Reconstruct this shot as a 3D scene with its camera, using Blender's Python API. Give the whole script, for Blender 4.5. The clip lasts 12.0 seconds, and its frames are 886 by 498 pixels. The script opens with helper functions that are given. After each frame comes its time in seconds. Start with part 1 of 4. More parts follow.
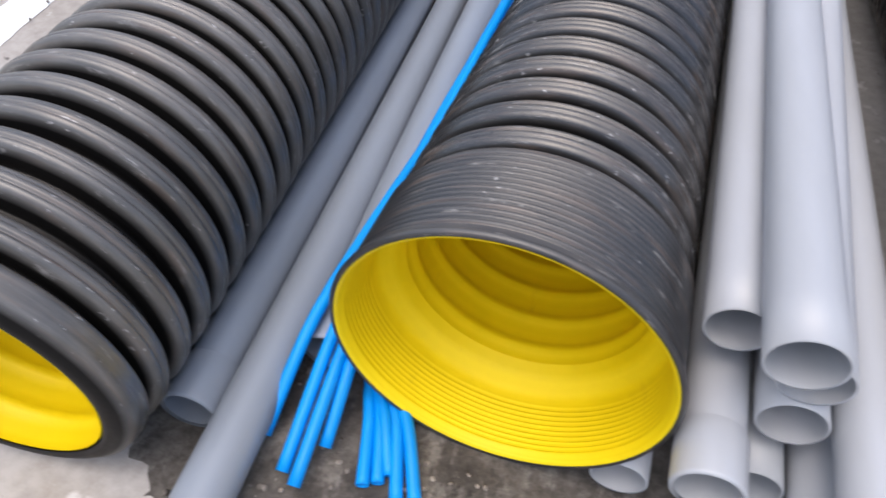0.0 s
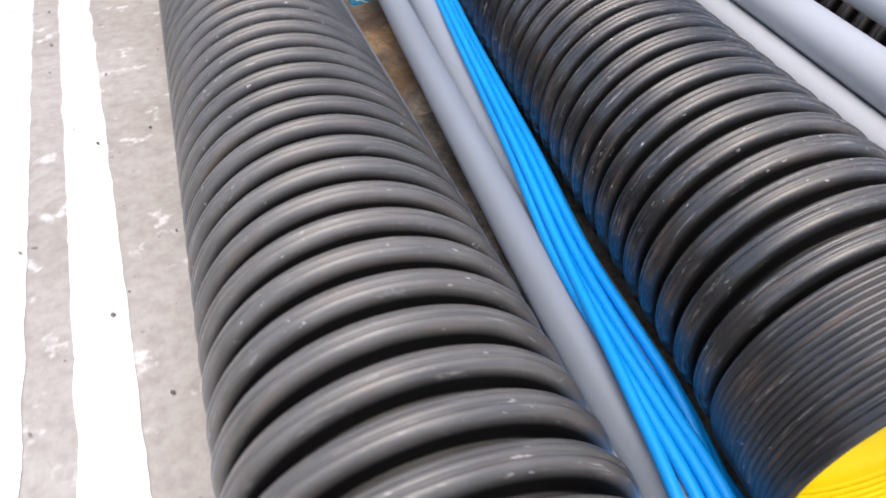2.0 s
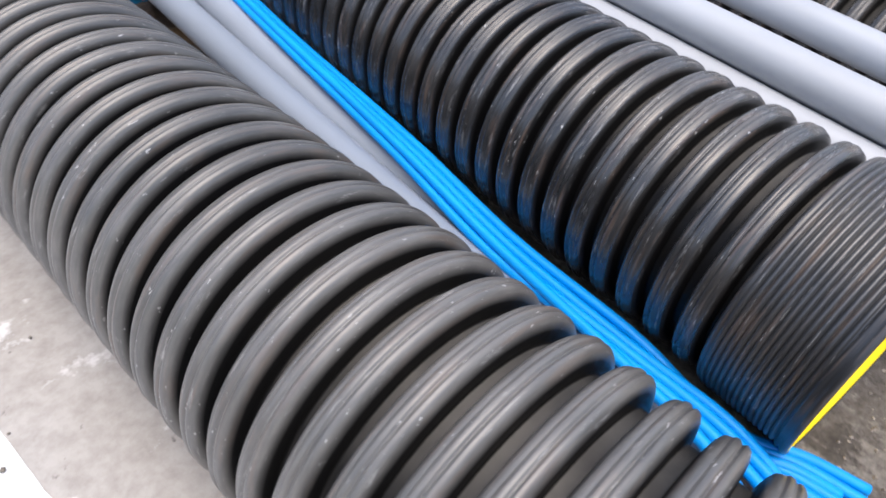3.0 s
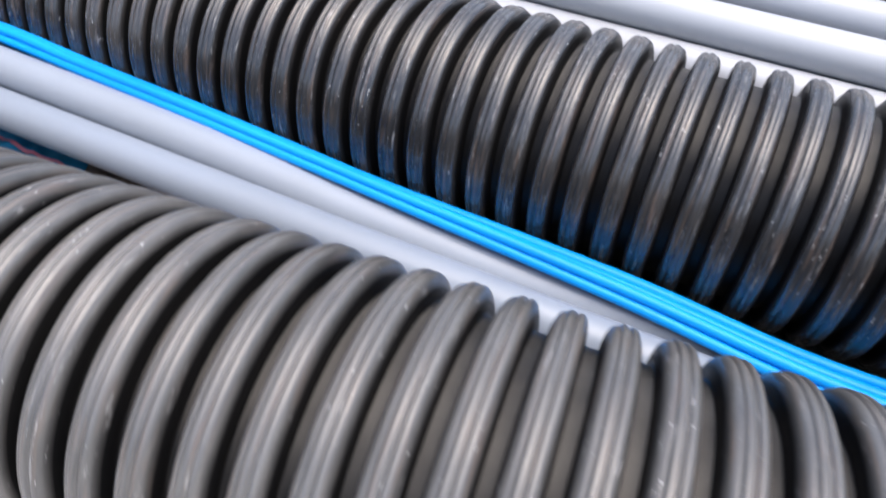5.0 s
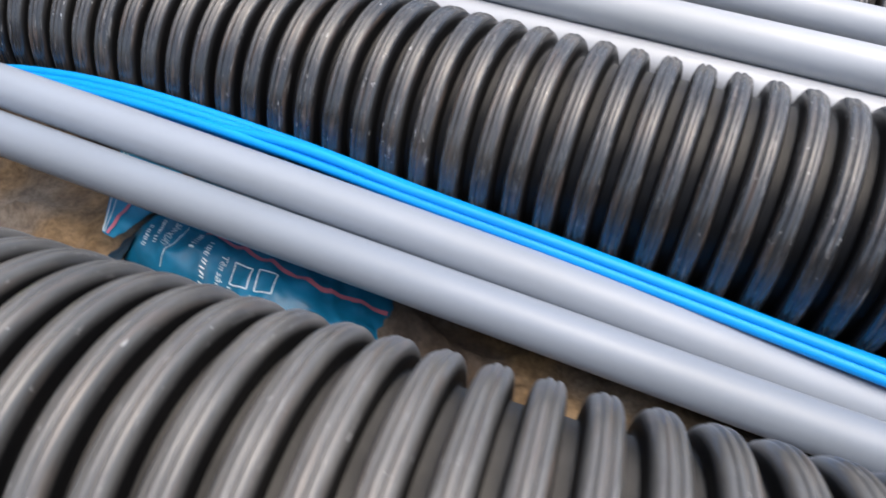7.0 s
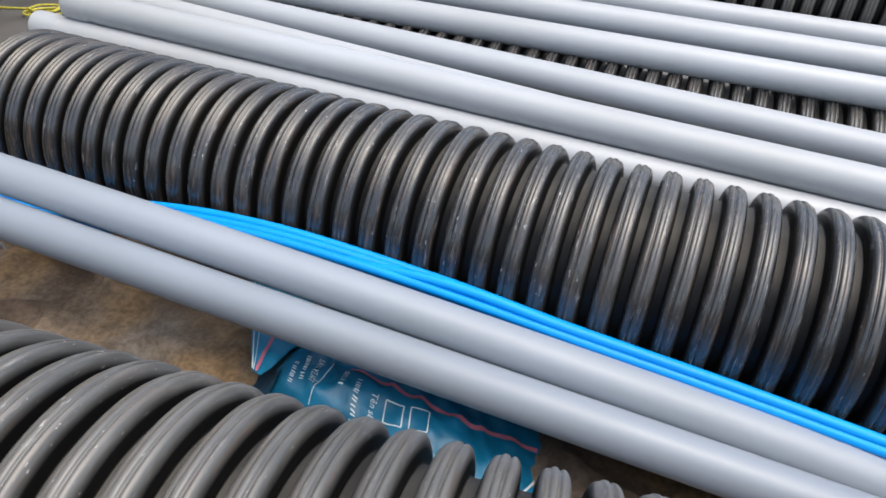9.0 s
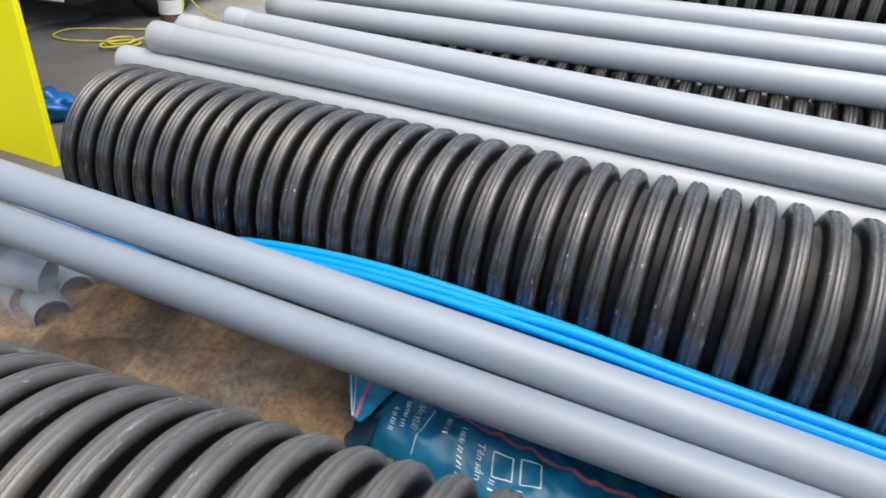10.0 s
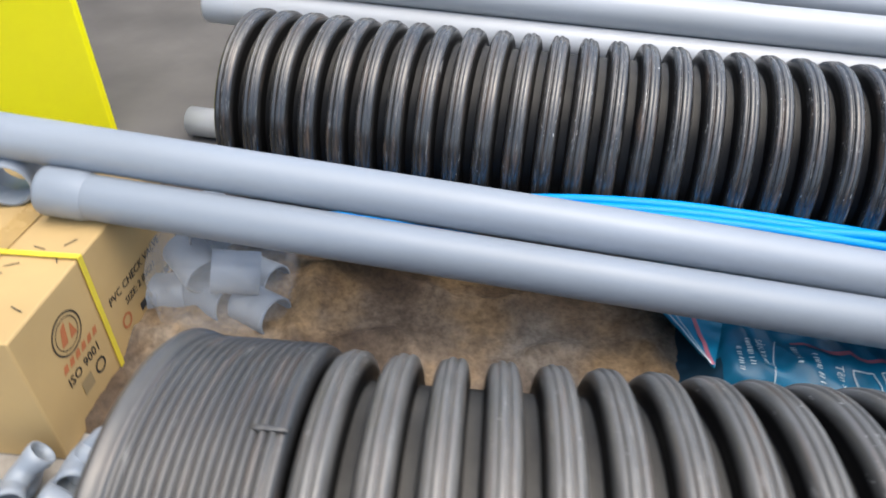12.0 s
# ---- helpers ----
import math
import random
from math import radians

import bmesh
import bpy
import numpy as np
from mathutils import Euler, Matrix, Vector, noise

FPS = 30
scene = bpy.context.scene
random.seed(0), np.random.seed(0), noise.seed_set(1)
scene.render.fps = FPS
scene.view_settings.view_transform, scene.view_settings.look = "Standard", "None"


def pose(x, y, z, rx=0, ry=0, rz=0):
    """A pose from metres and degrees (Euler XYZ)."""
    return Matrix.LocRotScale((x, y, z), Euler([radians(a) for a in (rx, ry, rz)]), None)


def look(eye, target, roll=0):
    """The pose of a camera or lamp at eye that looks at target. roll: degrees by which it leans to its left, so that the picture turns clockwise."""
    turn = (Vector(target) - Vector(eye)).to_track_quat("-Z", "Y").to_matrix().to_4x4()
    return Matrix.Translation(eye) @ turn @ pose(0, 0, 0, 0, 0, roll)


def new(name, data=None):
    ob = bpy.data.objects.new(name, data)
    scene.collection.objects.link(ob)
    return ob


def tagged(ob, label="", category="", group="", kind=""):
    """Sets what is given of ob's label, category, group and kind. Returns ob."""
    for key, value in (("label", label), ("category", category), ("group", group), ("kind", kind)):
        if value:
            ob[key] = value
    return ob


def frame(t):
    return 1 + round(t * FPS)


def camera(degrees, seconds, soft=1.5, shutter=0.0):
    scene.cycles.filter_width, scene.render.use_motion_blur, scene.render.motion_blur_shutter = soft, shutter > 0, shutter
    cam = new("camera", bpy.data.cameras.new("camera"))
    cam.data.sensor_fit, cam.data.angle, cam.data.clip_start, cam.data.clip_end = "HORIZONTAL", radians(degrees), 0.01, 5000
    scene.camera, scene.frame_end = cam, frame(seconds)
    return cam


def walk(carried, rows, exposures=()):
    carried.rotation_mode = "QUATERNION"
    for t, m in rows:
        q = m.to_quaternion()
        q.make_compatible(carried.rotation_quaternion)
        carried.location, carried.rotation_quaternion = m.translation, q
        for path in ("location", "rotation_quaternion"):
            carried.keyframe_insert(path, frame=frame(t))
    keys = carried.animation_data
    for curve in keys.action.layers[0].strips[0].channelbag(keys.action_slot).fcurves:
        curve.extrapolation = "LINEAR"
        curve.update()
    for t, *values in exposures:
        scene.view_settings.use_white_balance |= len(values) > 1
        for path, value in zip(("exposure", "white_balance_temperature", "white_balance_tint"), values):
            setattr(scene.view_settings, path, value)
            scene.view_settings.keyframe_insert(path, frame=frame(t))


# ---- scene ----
# ---------------- camera and walk ----------------
cam = camera(66.786, 12.0, soft=1.6, shutter=0.35)
PATH = [
    (0.0, pose(0.7012, -0.5399, 1.0418, 43.281, -2.943, 13.166)),
    (0.5, pose(0.5217, -0.5031, 1.0623, 41.251, -1.113, 13.436)),
    (1.0, pose(0.2656, -0.4760, 1.0602, 43.303, -3.084, 4.525)),
    (1.5, pose(0.0641, -0.3969, 1.0599, 44.443, -2.545, -7.492)),
    (2.0, pose(-0.1283, -0.2166, 1.0509, 48.180, -0.908, -19.657)),
    (2.5, pose(-0.2554, -0.0993, 1.0559, 49.447, -2.584, -29.584)),
    (2.7, pose(-0.3204, -0.0342, 1.0651, 48.587, -3.459, -36.543)),
    (4.3, pose(-0.4647, 0.6347, 1.0499, 42.948, -4.461, -62.916)),
    (4.5, pose(-0.4803, 0.7267, 1.0503, 43.335, -3.590, -65.278)),
    (5.0, pose(-0.4408, 1.0388, 1.0315, 48.379, -2.560, -69.910)),
    (5.5, pose(-0.3373, 1.2347, 1.0873, 49.125, -3.726, -74.790)),
    (6.0, pose(-0.3512, 1.4828, 1.0872, 52.406, -5.542, -70.822)),
    (6.5, pose(-0.3981, 1.7188, 1.0831, 51.096, -4.808, -70.438)),
    (7.0, pose(-0.3513, 1.9689, 1.0406, 49.279, -3.110, -72.575)),
    (7.5, pose(-0.3148, 2.1396, 1.0687, 56.531, -4.257, -74.177)),
    (9.5, pose(-0.4635, 2.3675, 1.1036, 58.464, -3.820, -73.883)),
    (10.0, pose(-0.3892, 2.4607, 1.0925, 59.193, -1.839, -71.029)),
    (10.5, pose(-0.3753, 2.6279, 1.0742, 59.603, -4.429, -73.640)),
    (11.0, pose(-0.4732, 2.8823, 1.1010, 55.035, -1.097, -75.308)),
    (11.5, pose(-0.4677, 3.1294, 1.0593, 52.444, -3.083, -77.482)),
    (12.0, pose(-0.4363, 3.3553, 1.0681, 52.288, -0.705, -84.812)),
]
walk(cam, PATH, exposures=((0.0, 0.77, 6350, 12), (0.5, 0.97, 6750, 13), (1.0, 0.94, 6700, 14), (2.0, 0.94, 6500, 12), (2.7, 1.01, 6350, 11), (4.3, 1.36, 6330, 12), (7.7, 1.09, 6560, 8), (10.5, 1.03, 6520, 5), (12.0, 1.18, 6350, 6)))

# ---------------- world and sun ----------------
world = bpy.data.worlds.new("sky")
scene.world = world
world.use_nodes = True
wn = world.node_tree
sky = wn.nodes.new("ShaderNodeTexSky")
sky.sky_type = "NISHITA"
sky.sun_disc = False
sky.sun_elevation = radians(74)
sky.sun_rotation = radians(211)
sky.dust_density = 4.0
sky.air_density = 1.0
wn.links.new(sky.outputs["Color"], wn.nodes["Background"].inputs["Color"])
wn.nodes["Background"].inputs["Strength"].default_value = 0.15
sun = new("sun", bpy.data.lights.new("sun", "SUN"))
sun.data.energy = 0.75
sun.data.angle = radians(75)
sun.data.color = (1.0, 0.96, 0.9)
sun.matrix_world = look((-0.6, -1.0, 4.0), (0, 0, 0))


# ---------------- materials ----------------
def shader(name):
    m = bpy.data.materials.new(name)
    m.use_nodes = True
    nt = m.node_tree
    return m, nt, nt.nodes["Principled BSDF"]


def grain(nt, scale, detail=4.0, stretch=(1, 1, 1), rough=0.55):
    co = nt.nodes.new("ShaderNodeTexCoord")
    mp = nt.nodes.new("ShaderNodeMapping")
    mp.inputs["Scale"].default_value = stretch
    nt.links.new(co.outputs["Object"], mp.inputs["Vector"])
    n = nt.nodes.new("ShaderNodeTexNoise")
    n.inputs["Scale"].default_value = scale
    n.inputs["Detail"].default_value = detail
    n.inputs["Roughness"].default_value = rough
    nt.links.new(mp.outputs["Vector"], n.inputs["Vector"])
    return n.outputs["Fac"]


def ramp(nt, fac, stops):
    r = nt.nodes.new("ShaderNodeValToRGB")
    while len(r.color_ramp.elements) < len(stops):
        r.color_ramp.elements.new(0.5)
    for e, (p, c) in zip(r.color_ramp.elements, stops):
        e.position = p
        e.color = (*c, 1) if len(c) == 3 else c
    nt.links.new(fac, r.inputs["Fac"])
    return r.outputs["Color"]


def mix(nt, fac, a, b, mode="MIX"):
    n = nt.nodes.new("ShaderNodeMix")
    n.data_type = "RGBA"
    n.blend_type = mode
    for k, v in ((0, fac), (6, a), (7, b)):
        if isinstance(v, (int, float)):
            n.inputs[k].default_value = v
        elif isinstance(v, tuple):
            n.inputs[k].default_value = (*v, 1)
        else:
            nt.links.new(v, n.inputs[k])
    return n.outputs[2]


def bump(nt, bsdf, fac, strength, distance):
    b = nt.nodes.new("ShaderNodeBump")
    b.inputs["Strength"].default_value = strength
    b.inputs["Distance"].default_value = distance
    nt.links.new(fac, b.inputs["Height"])
    nt.links.new(b.outputs["Normal"], bsdf.inputs["Normal"])


def set_rough(nt, bsdf, fac, lo, hi):
    r = nt.nodes.new("ShaderNodeMapRange")
    r.inputs["From Min"].default_value, r.inputs["From Max"].default_value = 0.3, 0.7
    r.inputs["To Min"].default_value, r.inputs["To Max"].default_value = lo, hi
    nt.links.new(fac, r.inputs["Value"])
    nt.links.new(r.outputs["Result"], bsdf.inputs["Roughness"])


def black_plastic(name, lo, mid, hi, rough=0.25):
    m, nt, b = shader(name)
    dust = grain(nt, 3.0, 6)
    streak = grain(nt, 1.0, 5, (9, 120, 9))
    scuff = grain(nt, 1.0, 8, (14, 150, 14), 0.7)
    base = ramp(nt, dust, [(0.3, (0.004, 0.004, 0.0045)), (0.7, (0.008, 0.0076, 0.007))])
    # crest light and groove shade coloured in by radius; scuffs and dust on crests
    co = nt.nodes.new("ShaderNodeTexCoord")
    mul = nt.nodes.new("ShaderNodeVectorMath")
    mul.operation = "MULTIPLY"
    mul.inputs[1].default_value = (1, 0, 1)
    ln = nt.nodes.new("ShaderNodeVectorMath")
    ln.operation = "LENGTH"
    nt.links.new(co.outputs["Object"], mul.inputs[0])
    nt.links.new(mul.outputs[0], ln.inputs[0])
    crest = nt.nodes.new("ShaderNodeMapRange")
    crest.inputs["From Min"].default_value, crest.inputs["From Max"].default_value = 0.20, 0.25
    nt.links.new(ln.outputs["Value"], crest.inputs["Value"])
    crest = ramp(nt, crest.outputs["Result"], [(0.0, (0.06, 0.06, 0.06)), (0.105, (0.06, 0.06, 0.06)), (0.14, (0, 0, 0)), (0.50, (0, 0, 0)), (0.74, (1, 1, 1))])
    crest_tone = ramp(nt, dust, [(0.25, lo), (0.5, mid), (0.75, hi)])
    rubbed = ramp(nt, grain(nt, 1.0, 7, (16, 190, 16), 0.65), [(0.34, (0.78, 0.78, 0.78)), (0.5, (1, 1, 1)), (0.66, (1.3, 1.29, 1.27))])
    crest_tone = mix(nt, 1.0, crest_tone, rubbed, "MULTIPLY")
    base = mix(nt, crest, base, crest_tone)
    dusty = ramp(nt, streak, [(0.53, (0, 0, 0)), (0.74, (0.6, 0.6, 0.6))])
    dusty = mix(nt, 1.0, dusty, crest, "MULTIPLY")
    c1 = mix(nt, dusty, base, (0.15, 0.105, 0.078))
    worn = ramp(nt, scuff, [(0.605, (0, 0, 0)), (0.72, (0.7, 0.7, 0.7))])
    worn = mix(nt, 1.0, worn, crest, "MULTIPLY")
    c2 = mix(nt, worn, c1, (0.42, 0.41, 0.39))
    # what faces up is lightened: highlight put into the colour along with settled dust
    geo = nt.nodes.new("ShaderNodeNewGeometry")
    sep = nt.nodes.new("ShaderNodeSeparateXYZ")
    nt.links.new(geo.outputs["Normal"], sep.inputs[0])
    top_tint = mix(nt, 1.0, ramp(nt, sep.outputs["Z"], [(0.62, (0, 0, 0)), (0.97, (0.42, 0.42, 0.42))]), ramp(nt, grain(nt, 7.0, 6), [(0.32, (0.35, 0.35, 0.35)), (0.62, (1, 1, 1))]), "MULTIPLY")
    c2 = mix(nt, top_tint, c2, (0.19, 0.178, 0.158))
    nick = ramp(nt, grain(nt, 1.0, 3, (55, 230, 55)), [(0.68, (0, 0, 0)), (0.73, (0.9, 0.9, 0.9))])
    where = ramp(nt, grain(nt, 4.0, 2), [(0.45, (0, 0, 0)), (0.58, (1, 1, 1))])
    nick = mix(nt, 1.0, mix(nt, 1.0, nick, where, "MULTIPLY"), crest, "MULTIPLY")
    c2 = mix(nt, nick, c2, (0.5, 0.49, 0.47))
    nt.links.new(c2, b.inputs["Base Color"])
    rg = nt.nodes.new("ShaderNodeMapRange")
    rg.inputs["To Min"].default_value, rg.inputs["To Max"].default_value = 0.45, rough
    nt.links.new(crest, rg.inputs["Value"])
    jit = nt.nodes.new("ShaderNodeMath")
    jit.operation = "MULTIPLY_ADD"
    jit.inputs[1].default_value, jit.inputs[2].default_value = 0.3, -0.15
    nt.links.new(scuff, jit.inputs[0])
    add = nt.nodes.new("ShaderNodeMath")
    nt.links.new(rg.outputs["Result"], add.inputs[0])
    nt.links.new(jit.outputs[0], add.inputs[1])
    nt.links.new(add.outputs[0], b.inputs["Roughness"])
    # specular is cut in the grooves as well, so their shade stays dark
    sp = nt.nodes.new("ShaderNodeMapRange")
    sp.inputs["To Min"].default_value, sp.inputs["To Max"].default_value = 0.12, 0.75
    nt.links.new(crest, sp.inputs["Value"])
    nt.links.new(sp.outputs["Result"], b.inputs["Specular IOR Level"])
    fine = grain(nt, 90, 3)
    bump(nt, b, fine, 0.12, 0.002)
    return m


def yellow_plastic():
    m, nt, b = shader("yellow_lining_plastic")
    n = grain(nt, 5, 5)
    c = ramp(nt, n, [(0.3, (0.82, 0.61, 0.0)), (0.7, (0.88, 0.665, 0.001))])
    scuff = ramp(nt, grain(nt, 1.0, 6, (30, 8, 30)), [(0.66, (0, 0, 0)), (0.78, (0.25, 0.25, 0.25))])
    nt.links.new(mix(nt, scuff, c, (0.5, 0.33, 0.03)), b.inputs["Base Color"])
    set_rough(nt, b, n, 0.45, 0.6)
    b.inputs["Specular IOR Level"].default_value = 0.3
    return m


def grey_pvc(name, lo, hi):
    m, nt, b = shader(name)
    oi = nt.nodes.new("ShaderNodeObjectInfo")
    tint = ramp(nt, oi.outputs["Random"], [(0.0, lo), (1.0, hi)])
    n = grain(nt, 2.2, 6, (3, 0.6, 3))
    d = ramp(nt, n, [(0.35, (1, 1, 1)), (0.75, (0.84, 0.83, 0.80))])
    c = mix(nt, 1.0, tint, d, "MULTIPLY")
    marks = ramp(nt, grain(nt, 1.0, 7, (40, 6, 40), 0.65), [(0.68, (0, 0, 0)), (0.78, (0.35, 0.35, 0.35))])
    nt.links.new(mix(nt, marks, c, (0.25, 0.23, 0.2)), b.inputs["Base Color"])
    set_rough(nt, b, n, 0.30, 0.44)
    bump(nt, b, grain(nt, 60, 2, (1, 0.2, 1)), 0.05, 0.002)
    return m


def blue_pvc():
    m, nt, b = shader("blue_pvc")
    n = grain(nt, 6, 4, (2, 0.5, 2))
    c = ramp(nt, n, [(0.3, (0.0, 0.265, 0.74)), (0.7, (0.0, 0.32, 0.84))])
    nt.links.new(c, b.inputs["Base Color"])
    set_rough(nt, b, n, 0.42, 0.52)
    b.inputs["Specular IOR Level"].default_value = 0.35
    return m


def concrete():
    m, nt, b = shader("worn_concrete")
    big = grain(nt, 1.3, 6)
    small = grain(nt, 26, 8, rough=0.7)
    c = ramp(nt, big, [(0.3, (0.34, 0.31, 0.27)), (0.6, (0.46, 0.435, 0.40)), (0.8, (0.40, 0.35, 0.28))])
    s = ramp(nt, small, [(0.3, (0.72, 0.70, 0.68)), (0.6, (1, 1, 1))])
    c = mix(nt, 1.0, c, s, "MULTIPLY")
    spots = ramp(nt, grain(nt, 11, 5, rough=0.62), [(0.60, (0, 0, 0)), (0.67, (0.8, 0.8, 0.8))])
    c = mix(nt, spots, c, (0.66, 0.64, 0.61))
    dark = ramp(nt, grain(nt, 17, 4), [(0.69, (0, 0, 0)), (0.73, (0.85, 0.85, 0.85))])
    c = mix(nt, dark, c, (0.09, 0.08, 0.07))
    nt.links.new(c, b.inputs["Base Color"])
    set_rough(nt, b, small, 0.6, 0.85)
    bump(nt, b, small, 0.25, 0.004)
    return m


def soil(name, lo, hi, scale=9, smear=0.6, patches=()):
    m, nt, b = shader(name)
    big = grain(nt, scale, 8, rough=0.65)
    small = grain(nt, 70, 6, rough=0.7)
    crumbs = grain(nt, 24, 7, rough=0.72)
    mid = tuple((a + b2) / 2 for a, b2 in zip(lo, hi))
    c = ramp(nt, big, [(0.34, lo), (0.5, mid), (0.62, hi)])
    pale = ramp(nt, grain(nt, scale * 1.3, 9, (1.0, 0.6, 1.0), 0.7), [(0.53, (0, 0, 0)), (0.60, (smear, smear, smear))])
    c = mix(nt, pale, c, tuple(min(v * 1.45 + 0.05, 1.0) for v in hi))
    for tint, size, shift, amount in patches:
        co = nt.nodes.new("ShaderNodeTexCoord")
        mp = nt.nodes.new("ShaderNodeMapping")
        mp.inputs["Location"].default_value = shift
        nt.links.new(co.outputs["Object"], mp.inputs["Vector"])
        nz = nt.nodes.new("ShaderNodeTexNoise")
        nz.inputs["Scale"].default_value, nz.inputs["Detail"].default_value = size, 7
        nt.links.new(mp.outputs["Vector"], nz.inputs["Vector"])
        c = mix(nt, ramp(nt, nz.outputs["Fac"], [(0.47, (0, 0, 0)), (0.58, (amount, amount, amount))]), c, tint)
    clods = ramp(nt, crumbs, [(0.36, (0.74, 0.72, 0.70)), (0.50, (1, 1, 1)), (0.66, (1.12, 1.11, 1.10))])
    c = mix(nt, 1.0, c, clods, "MULTIPLY")
    s = ramp(nt, small, [(0.34, (0.55, 0.54, 0.53)), (0.6, (1, 1, 1))])
    nt.links.new(mix(nt, 1.0, c, s, "MULTIPLY"), b.inputs["Base Color"])
    b.inputs["Roughness"].default_value = 0.88
    bump(nt, b, mix(nt, 0.5, small, crumbs), 0.7, 0.010)
    return m


def plain(name, colour, rough=0.5, var=0.12, scale=12, metal=0.0, rel=0.1):
    m, nt, b = shader(name)
    n = grain(nt, scale, 6)
    lo = tuple(c * (1 - var) for c in colour)
    hi = tuple(min(c * (1 + var), 1.0) for c in colour)
    nt.links.new(ramp(nt, n, [(0.3, lo), (0.7, hi)]), b.inputs["Base Color"])
    set_rough(nt, b, n, max(rough - 0.08, 0.05), min(rough + 0.08, 1))
    b.inputs["Metallic"].default_value = metal
    bump(nt, b, n, rel, 0.003)
    return m


def clear_film():
    m, nt, b = shader("clear_polythene")
    b.inputs["Base Color"].default_value = (0.95, 0.96, 0.97, 1)
    b.inputs["Roughness"].default_value = 0.08
    b.inputs["Alpha"].default_value = 0.15
    bump(nt, b, grain(nt, 22, 5), 0.6, 0.01)
    return m


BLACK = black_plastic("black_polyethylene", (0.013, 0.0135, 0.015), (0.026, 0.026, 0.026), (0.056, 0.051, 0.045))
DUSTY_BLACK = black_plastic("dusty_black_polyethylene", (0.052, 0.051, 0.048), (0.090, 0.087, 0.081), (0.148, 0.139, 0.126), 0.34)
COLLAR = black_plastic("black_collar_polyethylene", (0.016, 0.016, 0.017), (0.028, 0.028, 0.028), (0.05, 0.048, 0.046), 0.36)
YELLOW, BLUE = yellow_plastic(), blue_pvc()
PVC = grey_pvc("grey_pvc", (0.262, 0.298, 0.350), (0.300, 0.335, 0.385))
PALE_PVC = grey_pvc("pale_grey_pvc", (0.405, 0.425, 0.452), (0.455, 0.470, 0.492))
CONCRETE = concrete()
DARK_SOIL = soil("dark_damp_soil", (0.045, 0.038, 0.032), (0.15, 0.135, 0.115), 7)
BROWN_DIRT = soil("brown_dusty_dirt", (0.105, 0.074, 0.050), (0.265, 0.200, 0.140), 3.6, 0.35,
                  (((0.30, 0.268, 0.230), 3.2, (3.1, 0.4, 0), 0.8), ((0.33, 0.205, 0.085), 3.6, (7.7, 2.0, 0), 0.55), ((0.050, 0.031, 0.020), 2.8, (1.3, 9.0, 0), 0.75)))
PAINT = plain("white_road_paint", (0.78, 0.78, 0.77), 0.6, 0.08, 20)
CARD = plain("brown_cardboard", (0.50, 0.345, 0.15), 0.75, 0.08, 6)
STRAP = plain("yellow_strap_plastic", (0.75, 0.60, 0.05), 0.35)
INK = plain("black_ink", (0.03, 0.028, 0.025), 0.7)
RED_INK = plain("faded_red_ink", (0.48, 0.16, 0.06), 0.7)
SACK = plain("blue_woven_sack", (0.004, 0.125, 0.240), 0.42, 0.30, 14, rel=0.25)
SACK_NAVY = plain("navy_woven_sack", (0.005, 0.036, 0.070), 0.55, 0.4, 11, rel=0.6)
SACK_LIGHT = plain("light_blue_woven_sack", (0.010, 0.21, 0.38), 0.42, 0.2, 30, rel=0.2)
SACK_PINK = plain("pink_print", (0.52, 0.16, 0.22), 0.5)
SACK_WHITE = plain("white_print", (0.55, 0.66, 0.70), 0.5)
FILM = clear_film()
BOARD = plain("yellow_board", (0.94, 0.86, 0.0), 0.45, 0.03, 3, rel=0.02)
CYAN = plain("cyan_print", (0.01, 0.42, 0.72), 0.45)
NAVY = plain("navy_print", (0.01, 0.05, 0.16), 0.5)
ROPE = plain("yellow_nylon_rope", (0.55, 0.47, 0.06), 0.6, 0.2, 40)
TARP = plain("blue_plastic_bag", (0.006, 0.11, 0.36), 0.3, 0.25, 9, rel=0.4)
DARK = plain("dark_rubber", (0.025, 0.022, 0.022), 0.6)
CAR = plain("dark_car_paint", (0.02, 0.02, 0.024), 0.25, 0.2, 6, rel=0.02)
RIM = plain("dull_steel", (0.3, 0.3, 0.31), 0.4, 0.15, 20, metal=0.8)
WALL = plain("grey_plaster", (0.35, 0.34, 0.32), 0.85, 0.15, 2)
RUST = plain("brown_steel", (0.12, 0.05, 0.035), 0.5)


# ---------------- mesh helpers ----------------
def finish(bm, name, smooth=True):
    bmesh.ops.recalc_face_normals(bm, faces=bm.faces)
    me = bpy.data.meshes.new(name)
    bm.to_mesh(me)
    bm.free()
    if smooth:
        me.polygons.foreach_set("use_smooth", [True] * len(me.polygons))
    return me


def part(name, bm, material, parent=None, label="", smooth=True):
    me = bm if isinstance(bm, bpy.types.Mesh) else finish(bm, name, smooth)
    if not me.materials:
        me.materials.append(material)
    ob = new(name, me)
    if parent is not None:
        ob.parent = parent
    if label:
        tagged(ob, label)
    return ob


def thing(name, label, category, group="", kind="", m=None):
    ob = new(name)
    ob.empty_display_size = 0.05
    if m is not None:
        ob.matrix_world = m
    return tagged(ob, label, category, group, kind)


